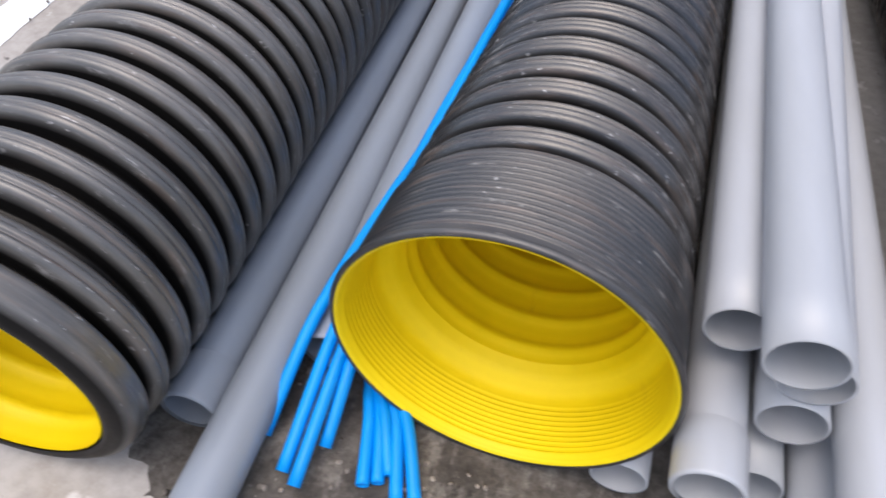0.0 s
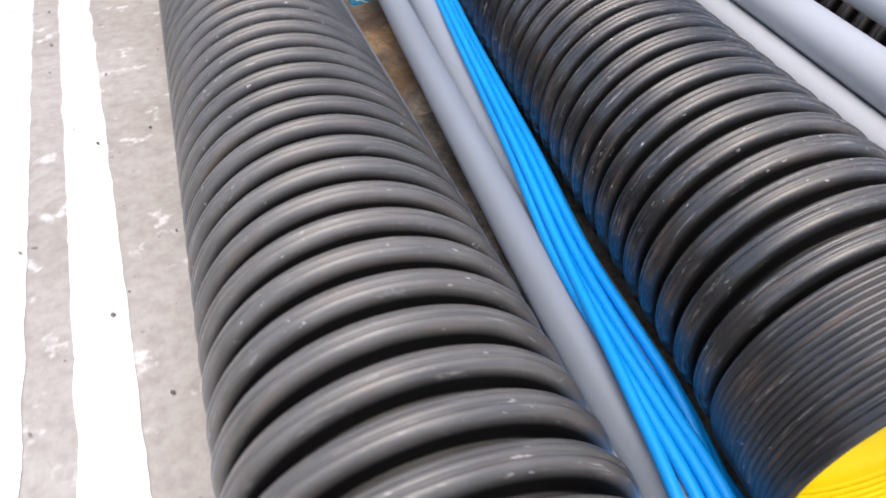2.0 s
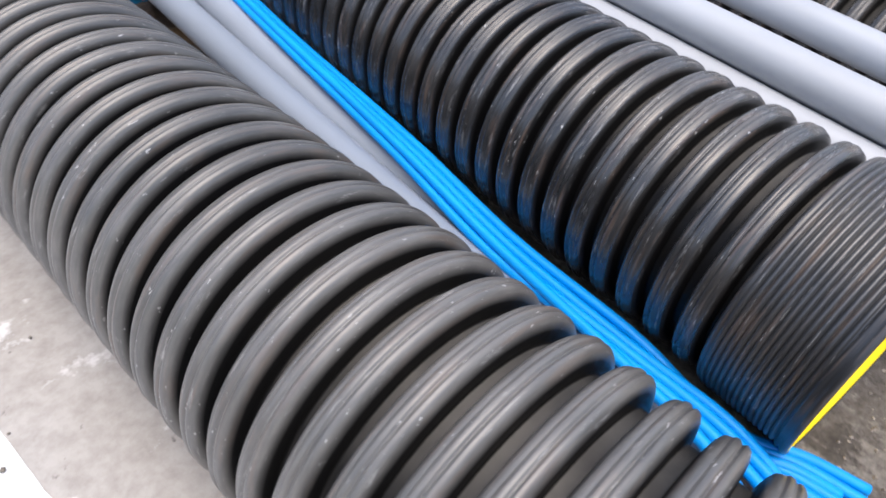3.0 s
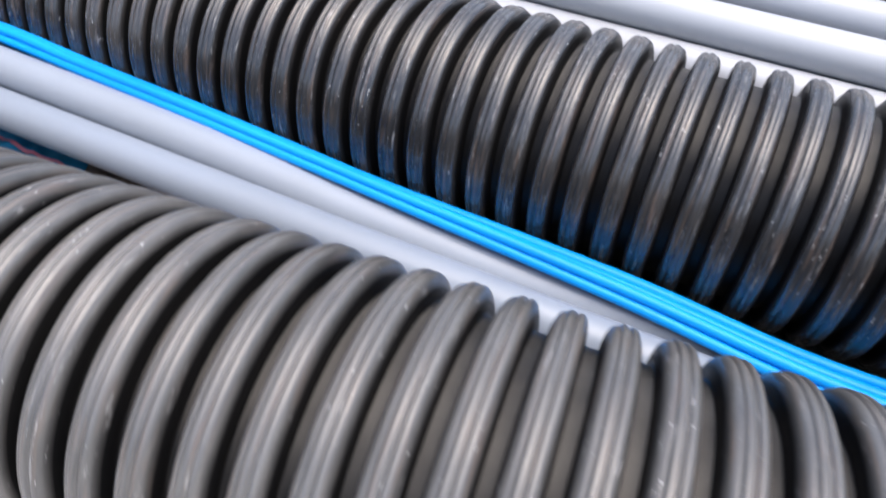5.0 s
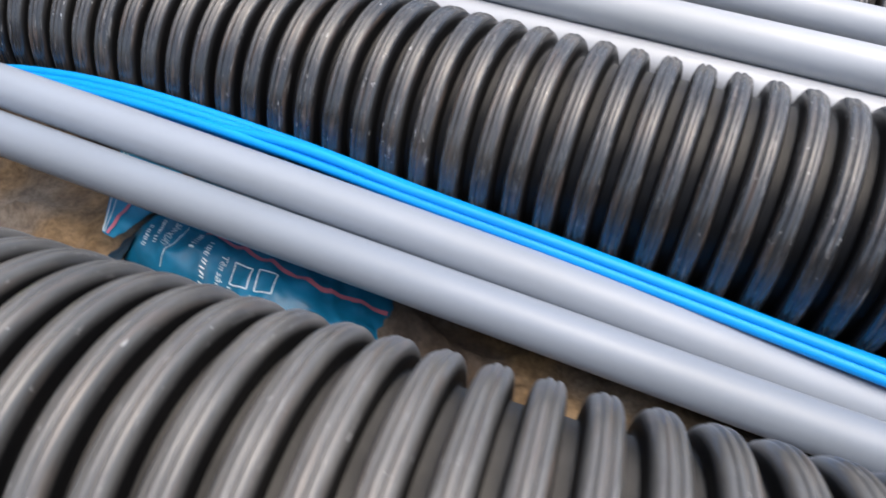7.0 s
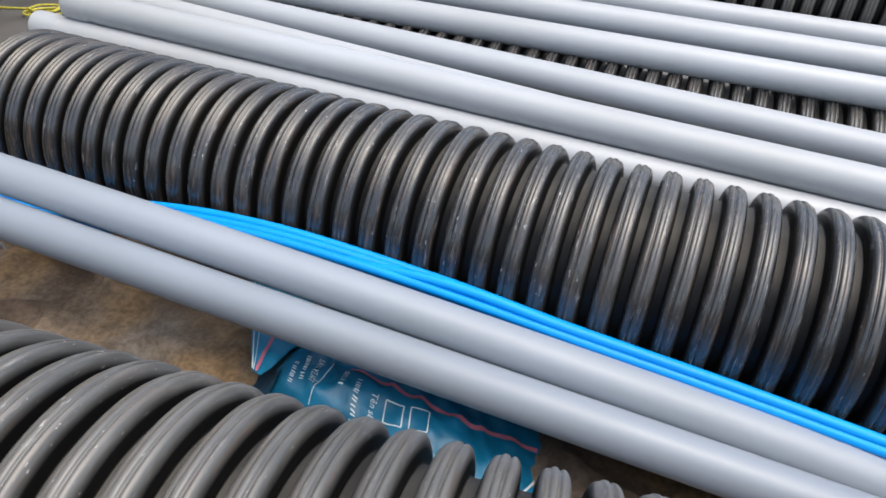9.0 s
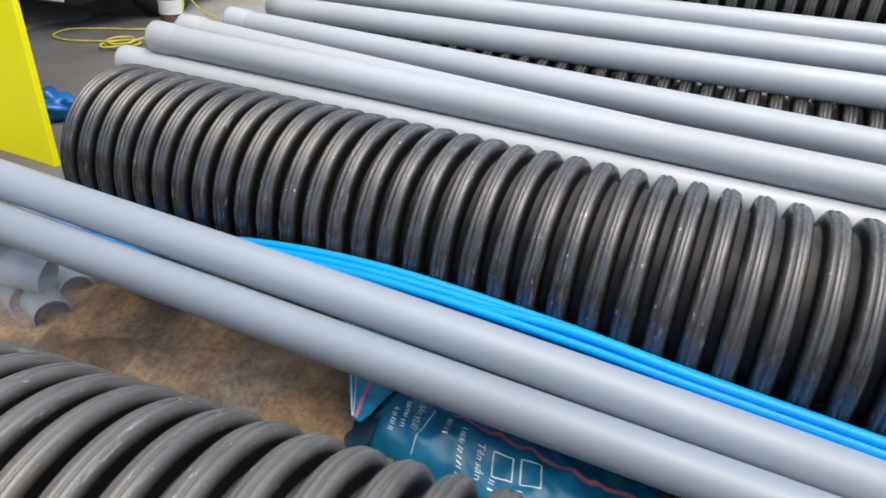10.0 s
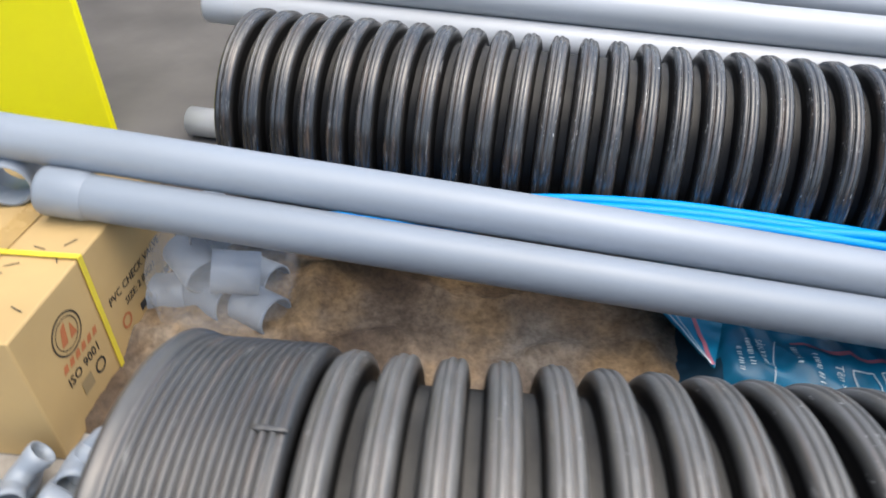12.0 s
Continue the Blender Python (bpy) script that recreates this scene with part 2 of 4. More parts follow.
def lathe_mesh(name, profile, segs, material, wobble=0.0):
    """Turn a profile of (y, r) about the y axis."""
    n = len(profile)
    ang = np.linspace(0, 2 * np.pi, segs, endpoint=False)
    ys = np.array([p[0] for p in profile])
    rs = np.array([p[1] for p in profile])
    w = 1 + wobble * np.sin(2 * ang + 0.6)
    v = np.stack([rs[:, None] * np.cos(ang) * w, np.repeat(ys[:, None], segs, 1), rs[:, None] * np.sin(ang) / w], -1).reshape(-1, 3)
    i, j = np.meshgrid(np.arange(n - 1), np.arange(segs), indexing="ij")
    j2 = (j + 1) % segs
    f = np.stack([i * segs + j, (i + 1) * segs + j, (i + 1) * segs + j2, i * segs + j2], -1).reshape(-1, 4)
    me = bpy.data.meshes.new(name)
    me.from_pydata(v.tolist(), [], f.tolist())
    me.polygons.foreach_set("use_smooth", [True] * len(me.polygons))
    me.materials.append(material)
    me.update()
    return me


def spline(points, steps):
    """Smooth curve through the points (Catmull-Rom)."""
    p = [Vector(q) for q in points]
    p = [2 * p[0] - p[1]] + p + [2 * p[-1] - p[-2]]
    out = []
    for k in range(1, len(p) - 2):
        a, b, c, d = p[k - 1:k + 3]
        for s in range(steps):
            t = s / steps
            out.append(0.5 * (2 * b + (c - a) * t + (2 * a - 5 * b + 4 * c - d) * t * t + (3 * b - a - 3 * c + d) * t ** 3))
    out.append(p[-2].copy())
    return out


def tube_mesh(name, path, sections, segs, material):
    """Sweep closed rings along a path; sections: (index into path, radius) in sweep order, so a tube can fold back inside itself."""
    rings = []
    for k, r in sections:
        c = path[k]
        d = (path[min(k + 1, len(path) - 1)] - path[max(k - 1, 0)]).normalized()
        u = d.cross(Vector((0, 0, 1)))
        u = u.normalized() if u.length > 1e-4 else Vector((1, 0, 0))
        w = u.cross(d)
        rings.append([c + (u * math.cos(a) + w * math.sin(a)) * r for a in (2 * math.pi * i / segs for i in range(segs))])
    verts = [tuple(v) for ring in rings for v in ring]
    faces = []
    for i in range(len(rings) - 1):
        for j in range(segs):
            a, b = i * segs + j, i * segs + (j + 1) % segs
            faces.append((a, b, b + segs, a + segs))
    me = bpy.data.meshes.new(name)
    me.from_pydata(verts, [], faces)
    me.polygons.foreach_set("use_smooth", [True] * len(me.polygons))
    me.materials.append(material)
    me.update()
    return me


def box_bm(x0, x1, y0, y1, z0, z1, bevel=0.0, segs=2):
    bm = bmesh.new()
    bmesh.ops.create_cube(bm, size=1)
    for v in bm.verts:
        v.co = Vector(((x0 + x1) / 2 + v.co.x * (x1 - x0), (y0 + y1) / 2 + v.co.y * (y1 - y0), (z0 + z1) / 2 + v.co.z * (z1 - z0)))
    if bevel:
        bmesh.ops.bevel(bm, geom=bm.edges[:], offset=bevel, segments=segs, affect="EDGES", profile=0.5)
    return bm


def text_mesh(body, size, m, material, parent, name="print", spacing=1.0, depth=0.0004):
    cu = bpy.data.curves.new(name, "FONT")
    cu.body, cu.size, cu.extrude, cu.resolution_u = body, size, depth, 2
    cu.space_character = spacing
    tmp = bpy.data.objects.new("tmp", cu)
    me = bpy.data.meshes.new_from_object(tmp)
    bpy.data.objects.remove(tmp)
    bpy.data.curves.remove(cu)
    me.materials.clear()
    me.materials.append(material)
    ob = new(name, me)
    ob.parent = parent
    ob.matrix_basis = m
    return ob


# ---------------- ground ----------------
def ground_z(x, y):
    """Uneven ground: it sinks a little under the open socket and rises towards the far end."""
    yy = min(max(y, -0.6), 4.6)
    side = min(max((x - 0.3) / 0.45, 0.0), 1.0)
    side = side * side * (3 - 2 * side)
    far_off = math.exp(-(max(x - 2.6, 0.0) / 1.5) ** 2) * math.exp(-(max(abs(y - 2) - 3, 0.0) / 1.5) ** 2)
    dip = -0.014 * math.exp(-((x - 0.72) / 0.36) ** 2 - ((y + 0.05) / 0.4) ** 2)
    return (-0.006 + 0.0097 * yy) * side * far_off + dip


def ground_sheet():
    xs = [-60, -20, -8, -4] + list(np.linspace(-2, 5, 71)) + [7, 12, 25, 60]
    ysv = [-60, -20, -8, -4] + list(np.linspace(-1.5, 6.5, 81)) + [8, 12, 25, 60]
    verts = [(x, y, ground_z(x, y) + 0.003 * noise.noise(Vector((x * 1.7, y * 1.7, 0))) - 0.003) for y in ysv for x in xs]
    n = len(xs)
    faces = [(j * n + i, j * n + i + 1, (j + 1) * n + i + 1, (j + 1) * n + i) for j in range(len(ysv) - 1) for i in range(n - 1)]
    me = bpy.data.meshes.new("ground")
    me.from_pydata(verts, [], faces)
    me.polygons.foreach_set("use_smooth", [True] * len(faces))
    me.materials.append(CONCRETE)
    return tagged(new("ground", me), "pale worn stained concrete yard ground", "ground", kind="structure")


ground_sheet()


def dirt(name, x0, x1, y0, y1, height, material, label, seed, slant=0.0, crust=0.0):
    """A thin uneven layer of dirt, or of a darker floor tone, with a ragged edge."""
    nx, ny = 60, int(60 * (y1 - y0) / (x1 - x0))
    ny = min(ny, 220)
    verts, faces = [], []
    for j in range(ny + 1):
        for i in range(nx + 1):
            u, v = i / nx, j / ny
            x, y = x0 + (x1 - x0) * u + slant * (y0 + (y1 - y0) * v), y0 + (y1 - y0) * v
            edge = min(min(u, 1 - u) * (x1 - x0), min(v, 1 - v) * (y1 - y0)) / 0.14
            e = edge - 0.35 + 1.5 * noise.noise(Vector((x * 3.5, y * 3.5, seed))) + 0.5 * noise.noise(Vector((x * 17, y * 17, seed)))
            h = height * min(e, 1.0) if e > 0 else max(0.02 * e, -0.012)
            h += 0.3 * height * noise.noise(Vector((x * 9, y * 9, seed + 3))) + 0.15 * height * noise.noise(Vector((x * 40, y * 40, seed + 5)))
            h += crust * max(0.0, 0.22 - abs(noise.noise(Vector((x * 5.5, y * 4.0, seed + 9))))) * (1 + 0.6 * noise.noise(Vector((x * 28, y * 28, seed))))
            if edge <= 0.01:
                h = -0.012
            verts.append((x, y, ground_z(x, y) + h))
    for j in range(ny):
        for i in range(nx):
            a = j * (nx + 1) + i
            faces.append((a, a + 1, a + nx + 2, a + nx + 1))
    me = bpy.data.meshes.new(name)
    me.from_pydata(verts, [], faces)
    me.polygons.foreach_set("use_smooth", [True] * len(faces))
    me.materials.append(material)
    return tagged(new(name, me), label, "dirt", kind="stuff")


dirt("soil_layer", 0.06, 1.35, -0.35, 1.6, 0.006, DARK_SOIL, "dark damp soil with grit on the concrete", 2.0)
# far floor sheet: grey concrete tone with the shop shade put into its colour
dirt("floor_shade_layer", 0.95, 3.6, 4.1, 6.4, 0.004, plain("grey_brown_floor_shade", (0.125, 0.117, 0.110), 0.88, 0.22, 3.5, rel=0.3), "thin grey brown sheet on the concrete, darkened with shop shade", 11.0)
dirt("dirt_layer", 0.05, 0.95, 1.4, 4.3, 0.017, BROWN_DIRT, "dusty brown dirt spread between the pipes", 7.0, 0.06, 0.12)


def stripe(xc, width, y0, y1, slope, seed):
    verts, faces = [], []
    n = int((y1 - y0) / 0.02)
    for k in range(n + 1):
        y = y0 + (y1 - y0) * k / n
        c = xc + slope * (y - 0.5)
        j1 = 0.006 * noise.noise(Vector((seed, y * 9, 0))) + 0.003 * noise.noise(Vector((seed, y * 45, 0)))
        j2 = 0.006 * noise.noise(Vector((seed + 9, y * 9, 0))) + 0.003 * noise.noise(Vector((seed + 9, y * 45, 0)))
        for s in range(6):
            u = s / 5
            x = c - width / 2 + j1 + (width + j2 - j1) * u
            yy = y + (0.02 * (0.5 - u) + 0.008 * noise.noise(Vector((seed, u * 9, 3))) if k == 0 else 0)
            verts.append((x, yy, ground_z(x, yy) + 0.003 * noise.noise(Vector((x * 1.7, yy * 1.7, 0))) - 0.0012))
    for k in range(n):
        for s in range(5):
            a = k * 6 + s
            faces.append((a, a + 1, a + 7, a + 6))
    me = bpy.data.meshes.new("road_marking")
    me.from_pydata(verts, [], faces)
    me.materials.append(PAINT)
    tagged(new("road_marking", me), "worn white painted stripe on the concrete", "road marking", "painted stripes", kind="structure")


for k, (xc, w, ya) in enumerate(((-0.437, 0.11, 0.25), (-0.645, 0.13, 0.05), (-0.885, 0.13, -0.1), (-1.11, 0.13, -0.2), (-1.34, 0.13, -0.3))):
    stripe(xc, w, ya, 7.0, -0.072, k * 3.1)


def pebbles():
    rng = random.Random(4)
    bm = bmesh.new()
    spots = [(0.22, 1.0, -0.42, 0.35, 800, 0.0042), (0.3, 0.85, 1.6, 4.2, 120, 0.005), (-1.4, -0.3, 0.0, 4.0, 90, 0.004)]
    for x0, x1, y0, y1, n, size in spots:
        for _ in range(n):
            s = size * rng.uniform(0.4, 1.5)
            px, py = rng.uniform(x0, x1), rng.uniform(y0, y1)
            if px > 0.43 and -0.04 < py < 1:
                continue
            m = pose(px, py, ground_z(px, py) + s * 0.35 + 0.003, rng.uniform(0, 90), rng.uniform(0, 90), rng.uniform(0, 180)) @ Matrix.Diagonal((s * rng.uniform(0.7, 1.5), s, s * rng.uniform(0.5, 0.9), 1))
            bmesh.ops.create_icosphere(bm, subdivisions=1, radius=1.0, matrix=m)
    tagged(part("gravel", bm, soil("grey_grit", (0.10, 0.085, 0.07), (0.38, 0.34, 0.29), 20)), "small grey grit and pebbles scattered on the ground", "gravel", kind="stuff")


pebbles()


# ---------------- corrugated pipes ----------------
def rib_profile(side):
    """One corrugation, from valley to valley: (share of the pitch, drop below the crest). side: the flank that carries the lower shelf."""
    rows = [(-0.5, 0.0400), (-0.44, 0.0400), (-0.392, 0.0398)]
    us = [-1, -0.985, -0.955, -0.90, -0.82, -0.70, -0.56, -0.45, -0.38, -0.33, -0.29, -0.25, -0.22, -0.19, -0.15, -0.11, -0.06, 0.0, 0.06, 0.13, 0.19, 0.24, 0.28, 0.32, 0.36, 0.40, 0.45, 0.53, 0.66, 0.76, 0.86, 0.93, 0.97, 1]
    for v in (us if side > 0 else us[::-1]):
        u = v * side
        drop = 0.0395 * (1 - max(1 - abs(v) ** 5, 0.0) ** 0.56) + 0.0012 * v * v
        drop += 0.0030 * math.exp(-((v - 0.32) / 0.10) ** 2) + 0.0036 * math.exp(-((v + 0.22) / 0.11) ** 2)
        t = min(max((v - 0.30) / 0.2, 0.0), 1.0)
        drop += 0.0032 * t * t * (3 - 2 * t)
        rows.append((0.365 * u, min(drop, 0.0398)))
    rows += [(0.392, 0.0398), (0.44, 0.0400)]
    return [(a, -d) for a, d in rows]


def corrugated_pipe(label, m, radius, pitch, first, count, near, far, collar, segs=112, black=None):
    """Axis along y. first: y of the first crest; near, far: the two ends; collar: 'near' or 'far' carries the fine-ribbed socket."""
    pipe = thing("corrugated_pipe", label, "drainage pipe", "corrugated pipes", m=m)
    wall, inner = radius - 0.0412, radius - 0.0450
    prof = []
    for k in range(count):
        for s, dr in rib_profile(1 if collar == "far" else -1):
            prof.append((first + (k + s) * pitch, radius + dr))
    lo, hi = first - 0.5 * pitch, first + (count - 0.5) * pitch
    prof.append((hi, radius - 0.0405))
    if collar == "near":
        head, tail = near + 0.19, far
        ribs_end = [(hi, wall), (tail - 0.004, wall), (tail, wall - 0.002), (tail, inner)]
        prof = [(head - 0.004, wall)] + prof + ribs_end
    else:
        head, tail = near, far - 0.19
        ring = [(head, inner), (head - 0.002, inner + 0.006), (head, radius - 0.028), (head + 0.004, radius - 0.020), (head + 0.012, radius - 0.0085),
                (head + 0.024, radius - 0.004), (head + 0.031, radius - 0.0065), (head + 0.038, radius - 0.003), (head + 0.047, radius - 0.0045), (head + 0.053, radius - 0.014), (lo - 0.003, radius - 0.034)]
        prof = ring + prof + [(tail + 0.004, wall)]
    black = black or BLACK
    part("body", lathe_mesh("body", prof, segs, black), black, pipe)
    # lining with shallow grooves under each rib
    lin = []
    a = near + 0.165 if collar == "near" else near + 0.001
    b = far - 0.001 if collar == "near" else far - 0.165
    n = int((b - a) / (pitch / 8))
    for k in range(n + 1):
        y = a + (b - a) * k / n
        ph = ((y - first) / pitch) % 1.0
        lin.append((y, inner - 0.007 * math.exp(-((ph - 0.5) / 0.16) ** 2)))
    part("lining", lathe_mesh("lining", lin, 72, YELLOW), YELLOW, pipe, "bright yellow smooth inner lining")
    # socket collar: fine ribs outside, yellow funnel inside
    rc = radius + 0.004
    sgn, y0 = (1, near) if collar == "near" else (-1, far)
    cp = [(0.0, rc + 0.001), (-0.002, rc + 0.005), (0.003, rc + 0.009), (0.009, rc + 0.008), (0.014, rc + 0.002), (0.019, rc + 0.005), (0.024, rc + 0.001)]
    for k in range(14):
        u = 0.027 + k * 0.0108
        cp += [(u, rc - 0.0045), (u + 0.0016, rc - 0.0002), (u + 0.0050, rc + 0.0016), (u + 0.0084, rc - 0.0002), (u + 0.0100, rc - 0.0045)]
    cp += [(0.180, rc - 0.001), (0.186, rc - 0.004), (0.190, rc - 0.012), (0.192, wall)]
    part("collar", lathe_mesh("collar", [(y0 + sgn * u, r) for u, r in cp], segs, COLLAR), COLLAR, pipe, "black finely ribbed socket collar")
    fl = [(0.0, rc + 0.0005), (0.001, rc - 0.003), (0.007, rc - 0.005)]
    for k in range(10):
        u = 0.012 + k * 0.0092
        fl += [(u, rc - 0.0065 - k * 0.0006), (u + 0.004, rc - 0.0095 - k * 0.0006), (u + 0.0065, rc - 0.0095 - k * 0.0006)]
    fl += [(0.110, rc - 0.015), (0.128, rc - 0.019), (0.135, rc - 0.034), (0.150, rc - 0.041), (0.162, rc - 0.046), (0.168, inner)]
    if collar == "far" and segs > 100:
        for deg in (94,):
            tab = part("seam_tab", box_bm(-0.0035, 0.0035, y0 - 0.188, y0 - 0.150, rc - 0.002, rc + 0.0030, 0.0012), COLLAR, pipe)
            tab.matrix_basis = pose(0, 0, 0, 0, 90 - deg, 0)
    part("funnel", lathe_mesh("funnel", [(y0 + sgn * u, r) for u, r in fl], segs, YELLOW), YELLOW, pipe, "yellow flared socket mouth")
    return pipe


def axis_pose(x, z, sx, sz):
    d = Vector((sx, 1, sz)).normalized()
    rx = math.degrees(math.asin(d.z))
    rz = -math.degrees(math.atan2(d.x, d.y))
    return pose(x, 0, z, rx, 0, rz)


PA, PB = 0.06476, 0.06698
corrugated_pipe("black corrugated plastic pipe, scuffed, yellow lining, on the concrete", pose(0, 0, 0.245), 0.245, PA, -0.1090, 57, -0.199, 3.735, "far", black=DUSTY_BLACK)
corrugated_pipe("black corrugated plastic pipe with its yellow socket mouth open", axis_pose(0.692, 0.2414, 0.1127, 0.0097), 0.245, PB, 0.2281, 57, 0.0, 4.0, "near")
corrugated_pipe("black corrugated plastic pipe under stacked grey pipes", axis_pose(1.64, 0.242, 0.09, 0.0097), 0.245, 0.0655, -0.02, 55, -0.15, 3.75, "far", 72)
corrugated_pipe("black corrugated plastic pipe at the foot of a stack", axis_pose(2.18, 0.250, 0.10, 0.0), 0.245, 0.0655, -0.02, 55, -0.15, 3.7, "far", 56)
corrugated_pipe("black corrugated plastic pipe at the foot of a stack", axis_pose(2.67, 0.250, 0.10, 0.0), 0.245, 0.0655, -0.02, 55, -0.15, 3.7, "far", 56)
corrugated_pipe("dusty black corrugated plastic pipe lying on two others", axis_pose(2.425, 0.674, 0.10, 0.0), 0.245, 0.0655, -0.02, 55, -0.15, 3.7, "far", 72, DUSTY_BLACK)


# ---------------- grey pipes ----------------
def pvc_pipe(points, label, r=0.045, socket="", group="grey pipes", steps=10, segs=28, mat=None):
    """Thin-walled grey pipe along the points; socket: 'near', 'far', or both, is the widened end."""
    pipe = thing("pvc_pipe", label, "plastic pipe", group)
    mat = mat or (PALE_PVC if "stacked" in label or "row" in label else PVC)
    path = spline(points, steps)
    n = len(path) - 1
    wall = 0.0035
    sec = [(0, r - wall), (0, r)] + [(k, r) for k in range(1, n)] + [(n, r), (n, r - wall)]
    sec += [(k, r - wall) for k in range(n - 1, 0, -1)] + [(0, r - wall)]
    part("tube", tube_mesh("tube", path, sec, segs, mat), mat, pipe)
    for end in ("near", "far"):
        if end in socket:
            a, b = (path[0], path[1]) if end == "near" else (path[n], path[n - 1])
            d = (b - a).normalized()
            p = [a - d * 0.002, a + d * 0.004, a + d * 0.075, a + d * 0.09]
            ro = r + 0.0042
            s2 = [(0, ro - 0.005), (0, ro - 0.0008), (1, ro), (2, ro), (3, r + 0.0004)]
            part("socket", tube_mesh("socket", p, s2, segs, mat), mat, pipe, "widened socket end")
    return pipe


def straight(x, z, sx, sz, y0, y1, sag=0.0):
    return [(x + sx * y, y, z + sz * y - sag * math.sin(math.pi * (y - y0) / (y1 - y0))) for y in np.linspace(y0, y1, 6)]


G_LABEL = "long grey PVC pipe lying between two corrugated pipes"
pvc_pipe([(0.222, -0.08, 0.05), (0.222, 0.5, 0.05), (0.222, 1.5, 0.05), (0.222, 2.6, 0.05), (0.222, 3.9, 0.05)], G_LABEL + " on the ground", socket="near")
pvc_pipe([(0.310, -0.36, 0.05), (0.317, 0.5, 0.05), (0.325, 1.5, 0.05), (0.33, 2.4, 0.05), (0.33, 3.6, 0.05)], G_LABEL + " on the ground", socket="near")
pvc_pipe([(0.400, 0.085, 0.05), (0.412, 0.6, 0.075), (0.453, 1.5, 0.141), (0.479, 2.0, 0.18), (0.530, 3.0, 0.257), (0.593, 4.21, 0.351)],
         "long grey PVC pipe, one end raised on a carton", socket="near far", steps=12)
pvc_pipe([(0.500, 0.335, 0.05), (0.516, 1.0, 0.096), (0.538, 1.5, 0.146), (0.566, 2.0, 0.210), (0.606, 3.0, 0.314), (0.668, 4.62, 0.458)],
         "long grey PVC pipe rising over the blue pipes", steps=12)

STACK = "grey PVC pipe stacked in the valley between corrugated pipes"
pvc_pipe(straight(0.990, 0.333, 0.097, 0.0295, 0.08, 4.165), STACK, socket="far")
pvc_pipe(straight(1.042, 0.414, 0.092, 0.031, -0.02, 4.04), "grey PVC pipe on top of the stacked pipes", r=0.0475, socket="far")
pvc_pipe(straight(1.088, 0.333, 0.1215, 0.0482, 0.02, 4.06), STACK, r=0.0475, socket="far")
pvc_pipe(straight(1.318, 0.404, 0.112, 0.031, -0.05, 4.0), STACK, socket="far")
pvc_pipe(straight(1.10, 0.235, 0.108, 0.0, 0.02, 4.1), STACK, r=0.0475)
pvc_pipe(straight(1.005, 0.205, 0.112, 0.0, -0.09, 4.15), STACK, socket="near")
pvc_pipe(straight(0.915, 0.05, 0.112, 0.009, -0.02, 4.30), STACK + ", lowest")
pvc_pipe(straight(1.09, 0.115, 0.108, 0.0, -0.02, 4.1), STACK)
pvc_pipe(straight(1.20, 0.24, 0.108, 0.0, -0.2, 4.0), STACK)
pvc_pipe(straight(1.19, 0.11, 0.108, 0.0, -0.2, 4.0), STACK)
ROWS = "grey PVC pipe in the row on top of a corrugated pipe"
for x, z, r, sx in ((1.600, 0.536, 0.046, 0.093), (1.780, 0.580, 0.047, 0.096), (2.065, 0.590, 0.047, 0.103)):
    pvc_pipe(straight(x, z, sx, 0.002, -0.1, 3.95), ROWS, r=r)
for x, z in ((1.80, 0.487), (2.03, 0.503), (1.94, 0.387), (1.99, 0.298), (1.94, 0.212), (1.99, 0.126), (1.94, 0.045)):
    pvc_pipe(straight(x, z, 0.10, 0.0, -0.05, 3.9), "grey PVC pipe in the heap under a row of pipes", steps=3, segs=16)


